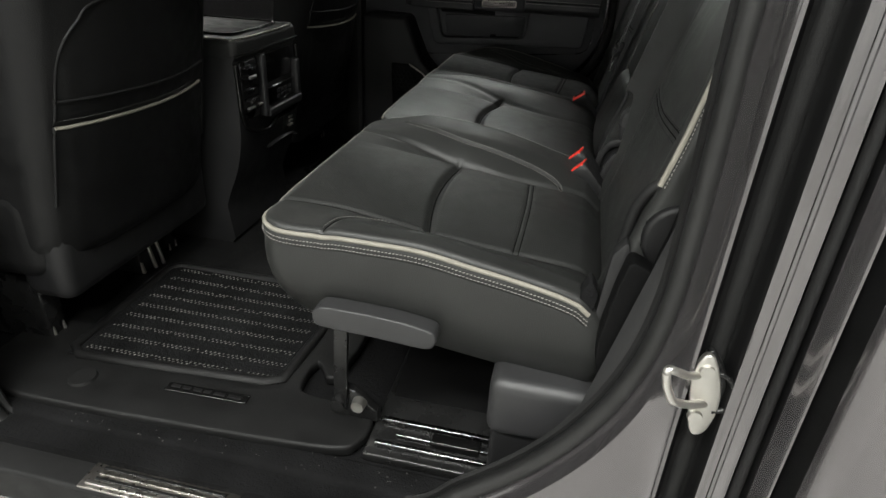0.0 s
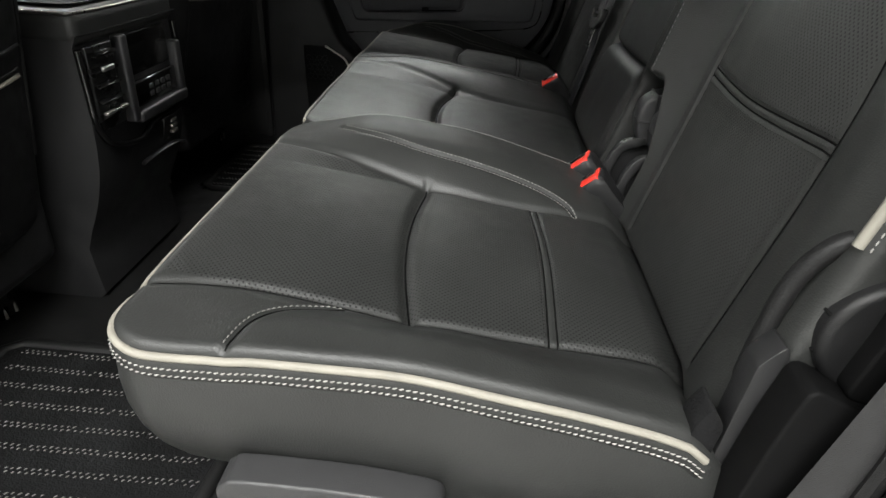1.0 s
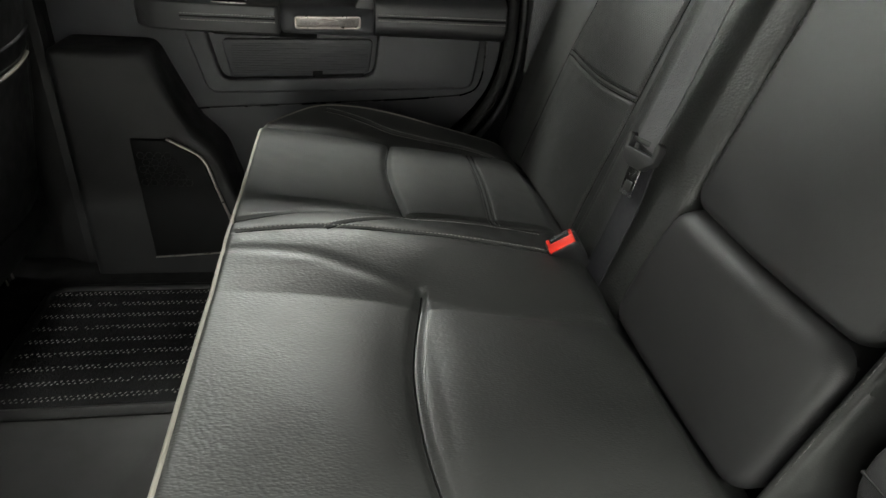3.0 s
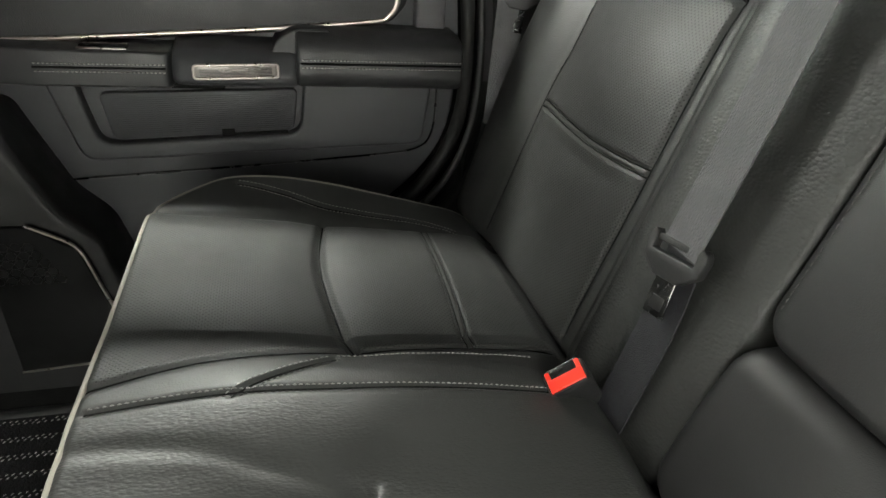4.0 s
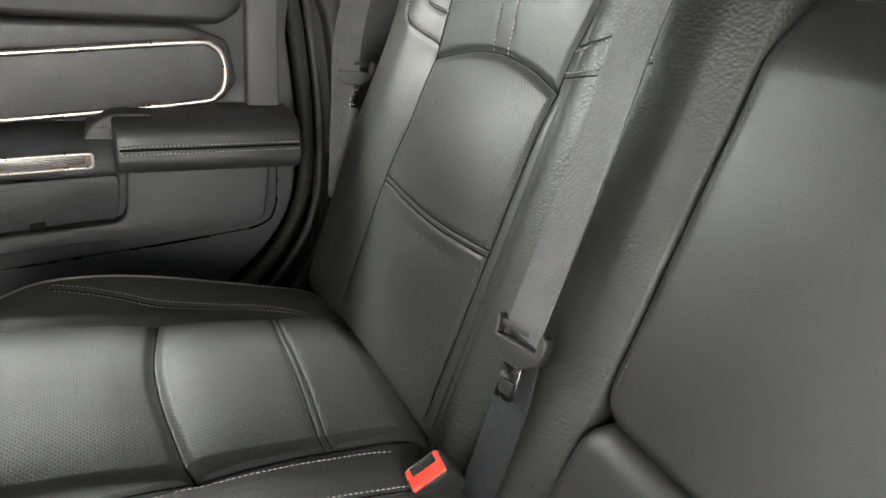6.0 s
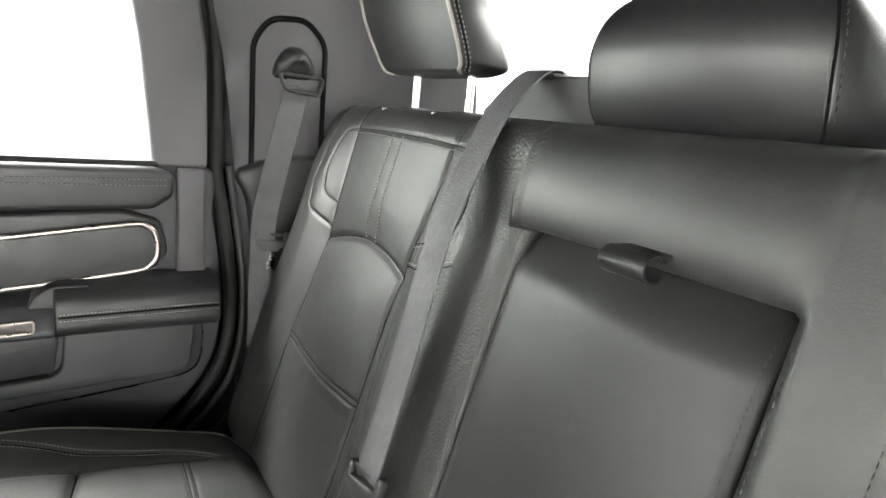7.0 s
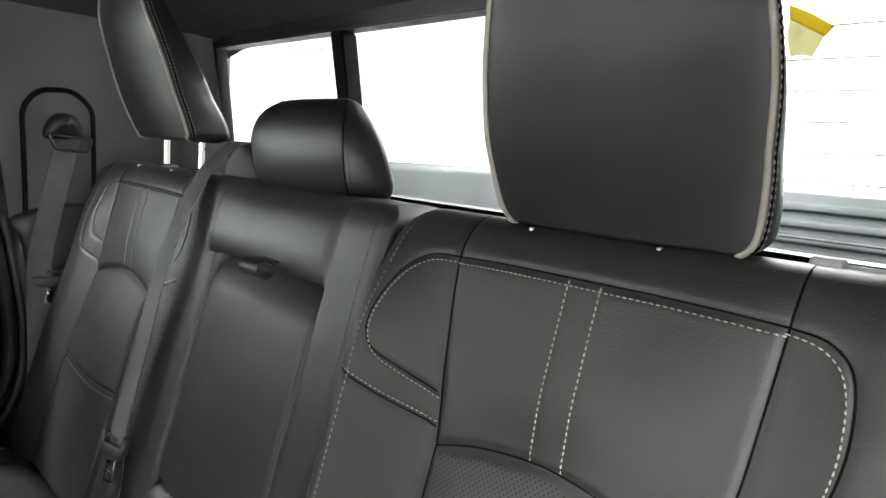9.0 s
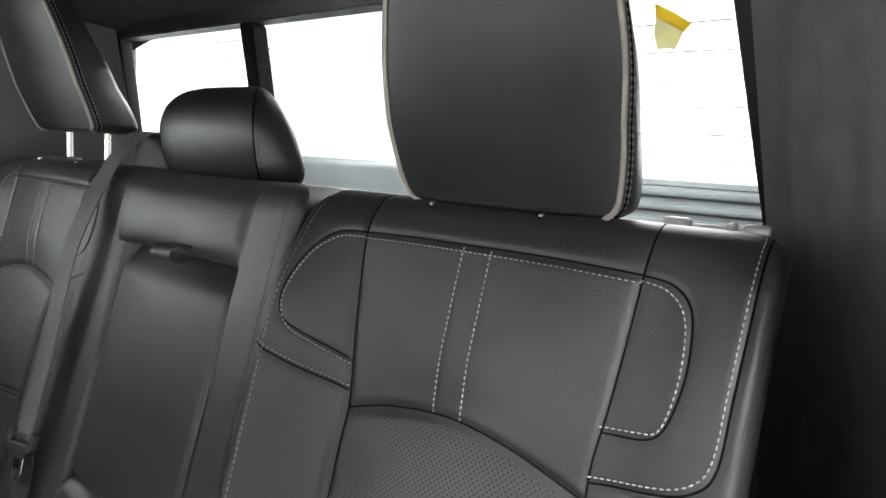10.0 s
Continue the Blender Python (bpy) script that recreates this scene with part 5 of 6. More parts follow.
part("upper_shell", prism_bm(rounded(upper, 0.010), "y", 1.050, 1.074, 0.003, 3), matt_black, near_hinge)
ring_o = [(0.800 + 0.044 * math.cos(a), 0.438 + 0.046 * math.sin(a)) for a in np.linspace(0, 2 * math.pi, 40, endpoint=False)]
barrel = part("recliner_barrel", prism_bm(ring_o, "y", 1.066, 1.112, 0.007, 4), dull_plastic, near_hinge, "rounded recliner barrel with panel lines")
for a in (2.05, 2.75, 3.45):
    part("panel_line", box_bm(0.7548, 0.770, 1.073, 1.105, 0.4368, 0.4392, 0.0003, 1), matt_black, barrel).data.transform(Matrix.Translation(Vector((0.800, 1.07, 0.438)) - near_hinge.location) @ Matrix.Rotation(math.pi - a, 4, "Y") @ Matrix.Translation(near_hinge.location - Vector((0.800, 1.07, 0.438))))
part("inner_bracket", prism_bm(rounded([(0.716, 0.255), (0.730, 0.25), (0.752, 0.395), (0.744, 0.425), (0.728, 0.405)], 0.006), "y", 1.076, 1.100, 0.003), plastic, near_hinge)
tube("fabric_hood", smooth_line([(0.738, 1.108, 0.37), (0.742, 1.108, 0.42), (0.748, 1.106, 0.462), (0.764, 1.102, 0.492), (0.786, 1.096, 0.503), (0.81, 1.088, 0.505)], 6), 0.008, front_leather, near_hinge, "black fabric hood over the recliner", n=8)
part("felt_strip", prism_bm(rounded([(0.690, 0.225), (0.706, 0.232), (0.720, 0.345), (0.708, 0.364), (0.698, 0.345)], 0.006), "y", 1.074, 1.102, 0.008, 3), carpet, near_hinge, "black felt flap behind the cushion")
far_hinge = thing("hinge_cover", "black plastic recliner cover low beside the far backrest", "seat hinge", (0.80, 2.60, 0.19), "hinge covers")
part("lower_shell", prism_bm(smooth_line([(0.790, 0.412), (0.780, 0.36), (0.772, 0.285), (0.785, 0.228), (0.81, 0.200), (0.86, 0.20), (0.88, 0.30), (0.87, 0.40)], 4, True), "y", 2.592, 2.622, 0.008, 3), matt_black, far_hinge)
part("anchor_clip", prism_bm(rounded([(0.776, 0.415), (0.784, 0.415), (0.790, 0.455), (0.784, 0.460)], 0.003), "y", 2.600, 2.612, 0.001), zinc, far_hinge, "bright steel belt anchor")


def knuckle(x, y, z):
    s = thing("hinge_knuckle", "black plastic hinge knuckle between the backrests", "seat hinge", (x, y, 0.19), "hinge knuckles")
    cap = smooth_line([(x - 0.034, z - 0.012), (x - 0.030, z + 0.012), (x - 0.008, z + 0.028), (x + 0.022, z + 0.030), (x + 0.04, z + 0.02), (x + 0.04, z - 0.05), (x - 0.016, z - 0.05), (x - 0.030, z - 0.035)], 3, True)
    c = part("cap", prism_bm(cap, "y", y - 0.019, y + 0.019, 0.005, 3), knuckle_lit, s)
    part("cap_line", box_bm(x - 0.014, x - 0.010, y - 0.0196, y + 0.0196, z - 0.03, z + 0.0275, 0.001), plastic, c)
    part("cap_line", box_bm(x - 0.0345, x + 0.0, y - 0.0196, y + 0.0196, z - 0.016, z - 0.013, 0.001), plastic, c)
    band = smooth_line([(x - 0.070, 0.285), (x - 0.064, z - 0.085), (x - 0.045, z - 0.052), (x - 0.015, z - 0.046), (x + 0.02, z - 0.06), (x + 0.02, 0.285)], 4, True)
    part("bracket", prism_bm(band, "y", y - 0.012, y + 0.012, 0.004, 3), dull_plastic, s)
    part("bracket_edge", prism_bm(smooth_line([(x - 0.076, 0.285), (x - 0.070, z - 0.085), (x - 0.05, z - 0.046), (x - 0.020, z - 0.039), (x - 0.02, z - 0.05), (x - 0.044, z - 0.060), (x - 0.058, z - 0.09), (x - 0.062, 0.285)], 4, True), "y", y - 0.021, y - 0.012, 0.002), plastic_grey, s)
    return s


knuckle(0.786, 1.632, 0.436)
knuckle(0.797, 1.574, 0.430)

# ---- belts and buckles ----
def buckle(x, y, z, yaw, tilt, spin=0, size=1.2):
    b = thing("seat_belt_buckle", "black seat belt buckle with a red press button", "buckle", (x, y, z - 0.07), "rear belt buckles")
    m = Matrix.Translation((x, y, z)) @ pose(0, 0, 0, 0, tilt, yaw) @ pose(0, 0, 0, 0, 0, spin) @ Matrix.Scale(size, 4)

    def put(nm, bm_, mt, par=b, lab=""):
        bmesh.ops.transform(bm_, matrix=m, verts=bm_.verts)
        return part(nm, bm_, mt, par, lab)
    body = bmesh.new()
    rings_ = [(-0.085, 0.010, 0.016), (-0.05, 0.014, 0.021), (-0.012, 0.0155, 0.0235), (-0.003, 0.0155, 0.0235), (0.0, 0.0140, 0.0222)]
    prev = None
    for zz, hx, hy in rings_:
        vs = [body.verts.new((sx * hx + (0 if abs(sx) < 1 else 0), sy * hy, zz)) for sx, sy in ((-1, -0.7), (-0.7, -1), (0.7, -1), (1, -0.7), (1, 0.7), (0.7, 1), (-0.7, 1), (-1, 0.7))]
        if prev:
            for i in range(8):
                body.faces.new((prev[i], prev[(i + 1) % 8], vs[(i + 1) % 8], vs[i]))
        else:
            body.faces.new(vs[::-1])
        prev = vs
    body.faces.new(prev)
    put("shell", body, plastic)
    put("button", box_bm(-0.0128, 0.0020, -0.0205, 0.0205, -0.004, 0.0022, 0.0012), red, b, "red press button")
    for sg in (-1, 1):
        put("button_side", box_bm(0.0021, 0.0118, sg * 0.0178 - 0.0026, sg * 0.0178 + 0.0026, -0.004, 0.0020, 0.0008), red)
    put("slot", box_bm(0.0024, 0.0115, -0.0148, 0.0148, -0.004, 0.0006, 0.0003), steel_black)
    put("slot_edge", box_bm(0.0118, 0.0130, -0.0190, 0.0190, -0.004, 0.0016, 0.0004), blade_steel)
    return b


buckle(0.676, 1.538, 0.352, -10, -46, 80)
buckle(0.668, 1.592, 0.358, -10, -46, 80)
buckle(0.668, 2.074, 0.371, 20, -42, 66, 0.92)


def belt_strip(name, pts, parent, width=0.047, side=(0, 1, 0), thick=0.0013, label="", mat=None):
    P = [Vector(p) for p in smooth_line(pts, 8)]
    verts, faces = [], []
    k = 9
    for i, p in enumerate(P):
        t = (P[min(i + 1, len(P) - 1)] - P[max(i - 1, 0)]).normalized()
        s = Vector(side)
        s = (s - t * s.dot(t)).normalized()
        n = s.cross(t)
        for j in range(k):
            u = j / (k - 1) - 0.5
            rib = 0.0004 * math.cos(j * math.pi)
            verts.append(p + s * u * width + n * (thick / 2 + rib))
        for j in range(k):
            u = 0.5 - j / (k - 1)
            verts.append(p + s * u * width - n * thick / 2)
    m = 2 * k
    for i in range(len(P) - 1):
        for j in range(m):
            faces.append((i * m + j, i * m + (j + 1) % m, (i + 1) * m + (j + 1) % m, (i + 1) * m + j))
    return put_mesh(name, verts, faces, mat or webbing, parent, label)


def tongue(parent, p, m3):
    def put(nm, bm_, mt, lab=""):
        bmesh.ops.transform(bm_, matrix=Matrix.Translation(p) @ m3, verts=bm_.verts)
        return part(nm, bm_, mt, parent, lab)
    outline = [(-0.036, 0.010), (-0.034, 0.018), (-0.028, 0.021), (-0.0255, 0.016), (-0.0255, 0.002), (0.0255, 0.002), (0.0255, 0.016), (0.028, 0.021), (0.034, 0.018), (0.036, 0.010), (0.033, -0.006), (0.014, -0.020), (-0.014, -0.020), (-0.033, -0.006)]
    put("tongue_grip", prism_bm(outline, "x", -0.006, 0.006, 0.0022, 3), plastic_grey, "charcoal plastic tongue grip")
    put("grip_bar", box_bm(-0.0015, 0.0055, -0.0262, 0.0262, 0.010, 0.0165, 0.001), plastic_grey)
    put("tongue_blade", box_bm(-0.0011, 0.0011, -0.0125, 0.0125, -0.056, -0.016, 0.0008), blade_steel, "steel tongue")
    put("blade_slot", box_bm(-0.0015, 0.0015, -0.0078, 0.0078, -0.050, -0.037, 0.0004), steel_black)


belt_m = thing("seat_belt", "grey middle seat belt hanging over the backrest", "seat belt", (0.80, 2.07, 0.33))
off = 0.030
belt_strip("webbing", [(0.990, 2.098, 0.975), (0.972, 2.097, 0.987), (0.945, 2.094, 0.980), (0.905, 2.090, 0.945), (0.878, 2.085, 0.905), (back_x(0.80) - off - 0.010, 2.074, 0.80), (back_x(0.65) - off - 0.008, 2.068, 0.65), (back_x(0.508) - off - 0.006, 2.066, 0.510)], belt_m)
belt_strip("webbing", [(back_x(0.50) - off + 0.002, 2.064, 0.512), (back_x(0.45) - off + 0.008, 2.060, 0.45), (back_x(0.40) - off + 0.010, 2.058, 0.40), (back_x(0.33) - off + 0.010, 2.056, 0.325)], belt_m, label="dark lower run of the belt", mat=webbing_dark)
tongue(belt_m, (back_x(0.50) - off - 0.006, 2.066, 0.502), pose(0, 0, 0, -6, 14, 6))
part("web_keeper", box_bm(0.955, 0.998, 2.066, 2.128, 0.978, 0.9835, 0.002, 3), plastic, belt_m, "black plastic belt guide")

belt_f = thing("seat_belt", "grey outer seat belt hanging from the pillar", "seat belt", (0.86, 2.70, 0.60))
belt_strip("webbing", [(0.870, 2.715, 0.990), (0.858, 2.690, 0.965), (0.838, 2.672, 0.90), (0.812, 2.662, 0.80), (0.790, 2.655, 0.70), (0.785, 2.645, 0.62), (0.78, 2.63, 0.45)], belt_f, side=(1, 0, 0.1))
tongue(belt_f, (0.800, 2.650, 0.655), pose(0, 0, 0, 4, 8, 80))
bez = thing("belt_bezel", "black moulded belt outlet on the pillar trim", "belt guide", (0.85, 2.72, 0.82))
bo = rounded([(0.70, 0.70), (0.783, 0.74), (0.770, 1.026), (0.799, 1.068), (0.866, 1.074), (0.909, 1.036), (0.925, 0.70)], 0.022, 6)[5:-3]


def on_pillar(z):
    return 2.731 - max(0, z - 0.79) * 0.16


tube("recess_groove", [(x, on_pillar(z), z) for x, z in bo], 0.0055, matt_black, bez, n=8, up=(0, 1, 0))
dome_v, dome_f = [], []
dome_o = rounded([(0.806, 0.962), (0.812, 0.996), (0.832, 1.022), (0.860, 1.024), (0.884, 1.000), (0.892, 0.964)], 0.016, 5)
dc = (sum(a for a, _ in dome_o) / len(dome_o), sum(b for _, b in dome_o) / len(dome_o))
for k in range(6):
    r, out = math.cos(k * 0.30), 0.034 * math.sin(k * 0.30)
    dome_v += [(dc[0] + (a - dc[0]) * r, on_pillar(b) - 0.004 - out, dc[1] + (b - dc[1]) * r) for a, b in dome_o]
nd = len(dome_o)
dome_f = [(k * nd + i, k * nd + (i + 1) % nd, (k + 1) * nd + (i + 1) % nd, (k + 1) * nd + i) for k in range(5) for i in range(nd)] + [tuple(5 * nd + i for i in range(nd))]
put_mesh("cover", dome_v, dome_f, plastic, bez, "black dome over the belt slot")
tube("guide_loop", [(a, 2.664, b) for a, b in rounded([(0.812, 0.972), (0.826, 0.942), (0.890, 0.938), (0.898, 0.968)], 0.008, 4)], 0.0038, plastic_grey, bez, "black guide loop", n=8, closed=True, up=(0, 1, 0))

# ---- far rear door ----
door = tagged(new("door_1"), "closed black rear door panel with leather armrest and chrome trim", "door", kind="structure")
panel_out = smooth_line([(-0.16, -0.07), (0.20, -0.07), (0.42, 0.10), (0.56, 0.24), (0.66, 0.33), (0.712, 0.42), (0.722, 0.55), (0.705, 0.70), (0.690, 0.79), (0.40, 0.792), (-0.16, 0.79), (-0.16, 0.40)], 4, True)
part("panel", prism_bm(panel_out, "y", 2.705, 2.795, 0.006, 3), door_skin, door)
part("upper_pad", prism_bm([(-0.15, 0.70), (0.60, 0.712), (0.632, 0.735), (0.634, 0.776), (0.60, 0.788), (-0.15, 0.788)], "y", 2.672, 2.71, 0.012, 4), door_leather, door, "stitched leather upper pad")
part("edge_trim", prism_bm([(0.638, 0.50), (0.690, 0.50), (0.688, 0.786), (0.640, 0.786)], "y", 2.682, 2.72, 0.006), trim_grey, door)
stitches("stitching", [[(x, 2.6705, 0.756) for x in np.linspace(-0.14, 0.62, 40)], [(x, 2.6705, 0.766) for x in np.linspace(-0.14, 0.62, 40)]], thread_dark, door, 0.0045, 0.0025, 0.001, 0.0009, normal=(0, -1, 0))
part("middle_pad", prism_bm([(-0.15, 0.57), (0.60, 0.60), (0.625, 0.63), (0.612, 0.69), (0.55, 0.712), (-0.15, 0.690)], "y", 2.682, 2.712, 0.010, 4), door_leather, door)
inset = smooth_line([(-0.14, 0.55), (0.30, 0.579), (0.55, 0.604), (0.588, 0.614), (0.600, 0.634), (0.598, 0.664), (0.585, 0.680), (0.55, 0.682), (0.30, 0.655), (-0.14, 0.612)], 5, True)
part("inset_pad", prism_bm(inset, "y", 2.668, 2.70, 0.008, 4), door_leather, door)
tube("chrome_frame", [(x, 2.672, z) for x, z in offset_line(inset, -0.004 if sum(inset[i][0] * inset[(i + 1) % len(inset)][1] - inset[(i + 1) % len(inset)][0] * inset[i][1] for i in range(len(inset))) < 0 else 0.004)], 0.0052, warm_chrome, door, "satin chrome strip", n=8, closed=True, up=(0, 1, 0))


def arm_section(name, x0, x1, z0, z1, out, mat, rnd=0.016):
    return part(name, prism_bm([(out, z0 + 0.006), (2.71, z0 - 0.004), (2.71, z1 + 0.012), (out + 0.02, z1)], "x", x0, x1, rnd, 4), mat, door, "stitched leather armrest")


part("armrest_front", prism_bm(rounded([(0.005, 2.71), (0.008, 2.655), (0.040, 2.618), (0.10, 2.612), (0.270, 2.612), (0.270, 2.71)], 0.012), "z", 0.505, 0.556, 0.015, 4), door_leather, door, "stitched leather armrest")
arm_section("armrest_bridge", 0.266, 0.452, 0.504, 0.558, 2.607, door_skin, 0.016)
part("armrest_rear", prism_bm(rounded([(2.600, 0.528), (2.612, 0.512), (2.71, 0.506), (2.71, 0.596), (2.640, 0.592), (2.608, 0.578)], 0.016), "x", 0.444, 0.702, 0.014, 4), door_leather, door, "stitched leather armrest")
part("armrest_cap", prism_bm(rounded([(0.404, 0.546), (0.414, 0.574), (0.442, 0.593), (0.50, 0.593), (0.50, 0.546)], 0.014), "y", 2.634, 2.71, 0.008, 4), door_leather, door)
for x0, x1, z, yy in ((0.095, 0.262, 0.530, 2.6110), (0.450, 0.697, 0.547, 2.5988)):
    rise = lambda x: 0.01 * (x - x0)
    tube("seam", [(x, yy + 0.0012, z + 0.0015 + rise(x)) for x in np.linspace(x0, x1, 30)], 0.0016, seam_black, door, n=6, up=(0, 1, 0))
    for d in (-0.004, 0.007):
        stitches("stitching", [[(x, yy, z + d + rise(x)) for x in np.linspace(x0, x1, 30)]], thread, door, 0.0038, 0.0016, 0.0009, 0.0009, normal=(0, -1, 0))
badge_o = rounded([(0.300, 0.5225), (0.417, 0.5275), (0.417, 0.5465), (0.300, 0.5415)], 0.005, 4)
handle_badge = part("badge", prism_bm(badge_o, "y", 2.6020, 2.610, 0.0008), badge_silver, door, "brushed silver badge plate")
tube("badge_rim", [(x, 2.6015, z) for x, z in badge_o], 0.0022, warm_chrome, handle_badge, "satin chrome rim", n=8, closed=True, up=(0, 1, 0))
for i in range(5):
    part("engraved_line", prism_bm([(0.308, 0.5275 + 0.0021 * i), (0.408, 0.5325 + 0.0021 * i), (0.408, 0.5332 + 0.0021 * i), (0.308, 0.5282 + 0.0021 * i)], "y", 2.6012, 2.6025, 0), steel_black, handle_badge)
part("switch", box_bm(0.150, 0.212, 2.630, 2.655, 0.548, 0.560, 0.003), gloss, door, "glossy black window switch")
part("switch_edge", box_bm(0.150, 0.212, 2.622, 2.628, 0.5525, 0.5575, 0.001), warm_chrome, door)
pf = rounded([(0.080, 0.512), (0.118, 0.372), (0.40, 0.386), (0.660, 0.398), (0.672, 0.512), (0.458, 0.512), (0.450, 0.418), (0.300, 0.409), (0.146, 0.400), (0.120, 0.512)], 0.022)
part("pocket_frame", prism_bm(pf, "y", 2.672, 2.72, 0.010, 4), door_skin, door)
part("map_pocket", prism_bm([(0.118, 0.512), (0.146, 0.398), (0.452, 0.416), (0.460, 0.512)], "y", 2.694, 2.712, 0), door_skin, door, "open map pocket")
# flat black plate for the shadow at the top of the pocket
part("pocket_shade", box_bm(0.135, 0.335, 2.690, 2.697, 0.485, 0.508, 0.003), matt_black, door)
part("pocket_face", prism_bm(rounded([(0.150, 0.478), (0.164, 0.402), (0.440, 0.419), (0.448, 0.490)], 0.012), "y", 2.684, 2.70, 0.003), door_skin, door, "ribbed pocket flap")
for i in range(18):
    z = 0.413 + i * 0.0033
    tube("flap_rib", [(0.168, 2.6838, z), (0.438, 2.6838, z + 0.014)], 0.00045, door_skin, door, n=4, up=(0, 1, 0))
# black plate drawn for the dark slot line along the flap's lower edge
part("flap_slot_line", prism_bm([(0.325, 0.422), (0.345, 0.423), (0.345, 0.416), (0.43, 0.421), (0.43, 0.416), (0.325, 0.410)], "y", 2.6815, 2.685, 0.001), matt_black, door)
tube("panel_line", [(x, 2.7028, z) for x, z in smooth_line([(0.06, 0.329), (0.30, 0.346), (0.55, 0.366), (0.655, 0.380), (0.685, 0.415), (0.688, 0.50)], 6)], 0.0020, steel_black, door, n=6, up=(0, 1, 0))
# speaker pod low at the front of the door
pod = rounded([(-0.14, 0.47), (0.028, 0.47), (0.044, 0.43), (0.090, 0.325), (0.140, 0.275), (0.175, 0.16), (0.20, 0.02), (0.20, -0.05), (-0.14, -0.05)], 0.02)
part("speaker_pod", prism_bm(pod, "y", 2.590, 2.72, 0.02, 4), dull_plastic, door)
grille = [(-0.021, 0.306), (0.050, 0.304), (0.108, 0.264), (0.150, 0.123), (0.168, 0.055), (-0.012, 0.042)]
part("speaker_grille", prism_bm(grille, "y", 2.582, 2.60, 0.003), matt_black, door, "black speaker grille with hexagon cells")
tube("chrome_strip", [(x, 2.582, z) for x, z in resample(smooth_line([(0.046, 0.308), (0.075, 0.292), (0.110, 0.266), (0.130, 0.20), (0.152, 0.123), (0.168, 0.06)], 5), 0.01)], 0.003, warm_chrome, door, "copper-toned chrome strip", n=6, up=(0, 1, 0))
tube("chrome_strip", [(-0.012, 2.582, 0.040), (0.08, 2.582, 0.046), (0.168, 2.582, 0.052)], 0.002, warm_chrome, door, n=6, up=(0, 1, 0))
for i in range(7):
    for j in range(5):
        cx, cz = -0.005 + i * 0.0165 + (j % 2) * 0.008, 0.215 + j * 0.0145
        if cx + (cz - 0.2) * 0.6 < 0.10:
            tube("grille_cell", [(cx + 0.0075 * math.cos(a), 2.5825, cz + 0.0075 * math.sin(a)) for a in [math.pi / 3 * k for k in range(6)]], 0.0012, plastic, door, n=4, closed=True, up=(0, 1, 0))
# window frame of the door and its pane
fr = prism_bm([(0.600, 0.786), (0.692, 0.786), (0.690, 1.00), (0.672, 1.12), (0.640, 1.22), (0.530, 1.22), (0.556, 1.15), (0.580, 1.00)], "y", 2.690, 2.75, 0.008, 3)
part("window_frame", fr, trim_grey, door)
part("window_frame", box_bm(-0.17, 0.60, 2.69, 2.75, 1.175, 1.24, 0.008), trim_grey, door)
part("sill_seal", box_bm(-0.15, 0.61, 2.690, 2.705, 0.786, 0.797, 0.003), rubber, door)
gp = part("pane", box_bm(-0.17, 0.62, 2.758, 2.762, 0.78, 1.20, 0), glass, door)
gp.visible_shadow = False
tube("door_gap_seal", [(x, 2.715, z) for x, z in smooth_line([(0.40, 0.03), (0.57, 0.20), (0.680, 0.31), (0.735, 0.42), (0.742, 0.55), (0.725, 0.70), (0.712, 0.79), (0.712, 1.0), (0.69, 1.13), (0.65, 1.24)], 6)], 0.013, rubber, door, n=10, up=(0, 1, 0))
tube("door_gap_seal", [(x, 2.712, z) for x, z in smooth_line([(0.43, 0.02), (0.60, 0.18), (0.712, 0.30), (0.760, 0.41), (0.766, 0.55), (0.748, 0.70), (0.734, 0.79)], 6)], 0.008, plastic, door, n=8, up=(0, 1, 0))
tagged(part("trim_pillar", prism_bm(smooth_line([(0.42, -0.08), (0.62, 0.14), (0.735, 0.28), (0.785, 0.40), (0.79, 0.56), (0.77, 0.72), (0.755, 0.786), (0.95, 0.786), (1.1, 0.4), (1.1, -0.08)], 4, True), "y", 2.70, 2.79, 0.012, 3), plastic), "black lower pillar trim behind the far door", "trim", kind="structure")
part("sill_far", box_bm(-0.35, 0.60, 2.60, 2.80, -0.09, -0.02, 0.01), plastic)["kind"] = "structure"

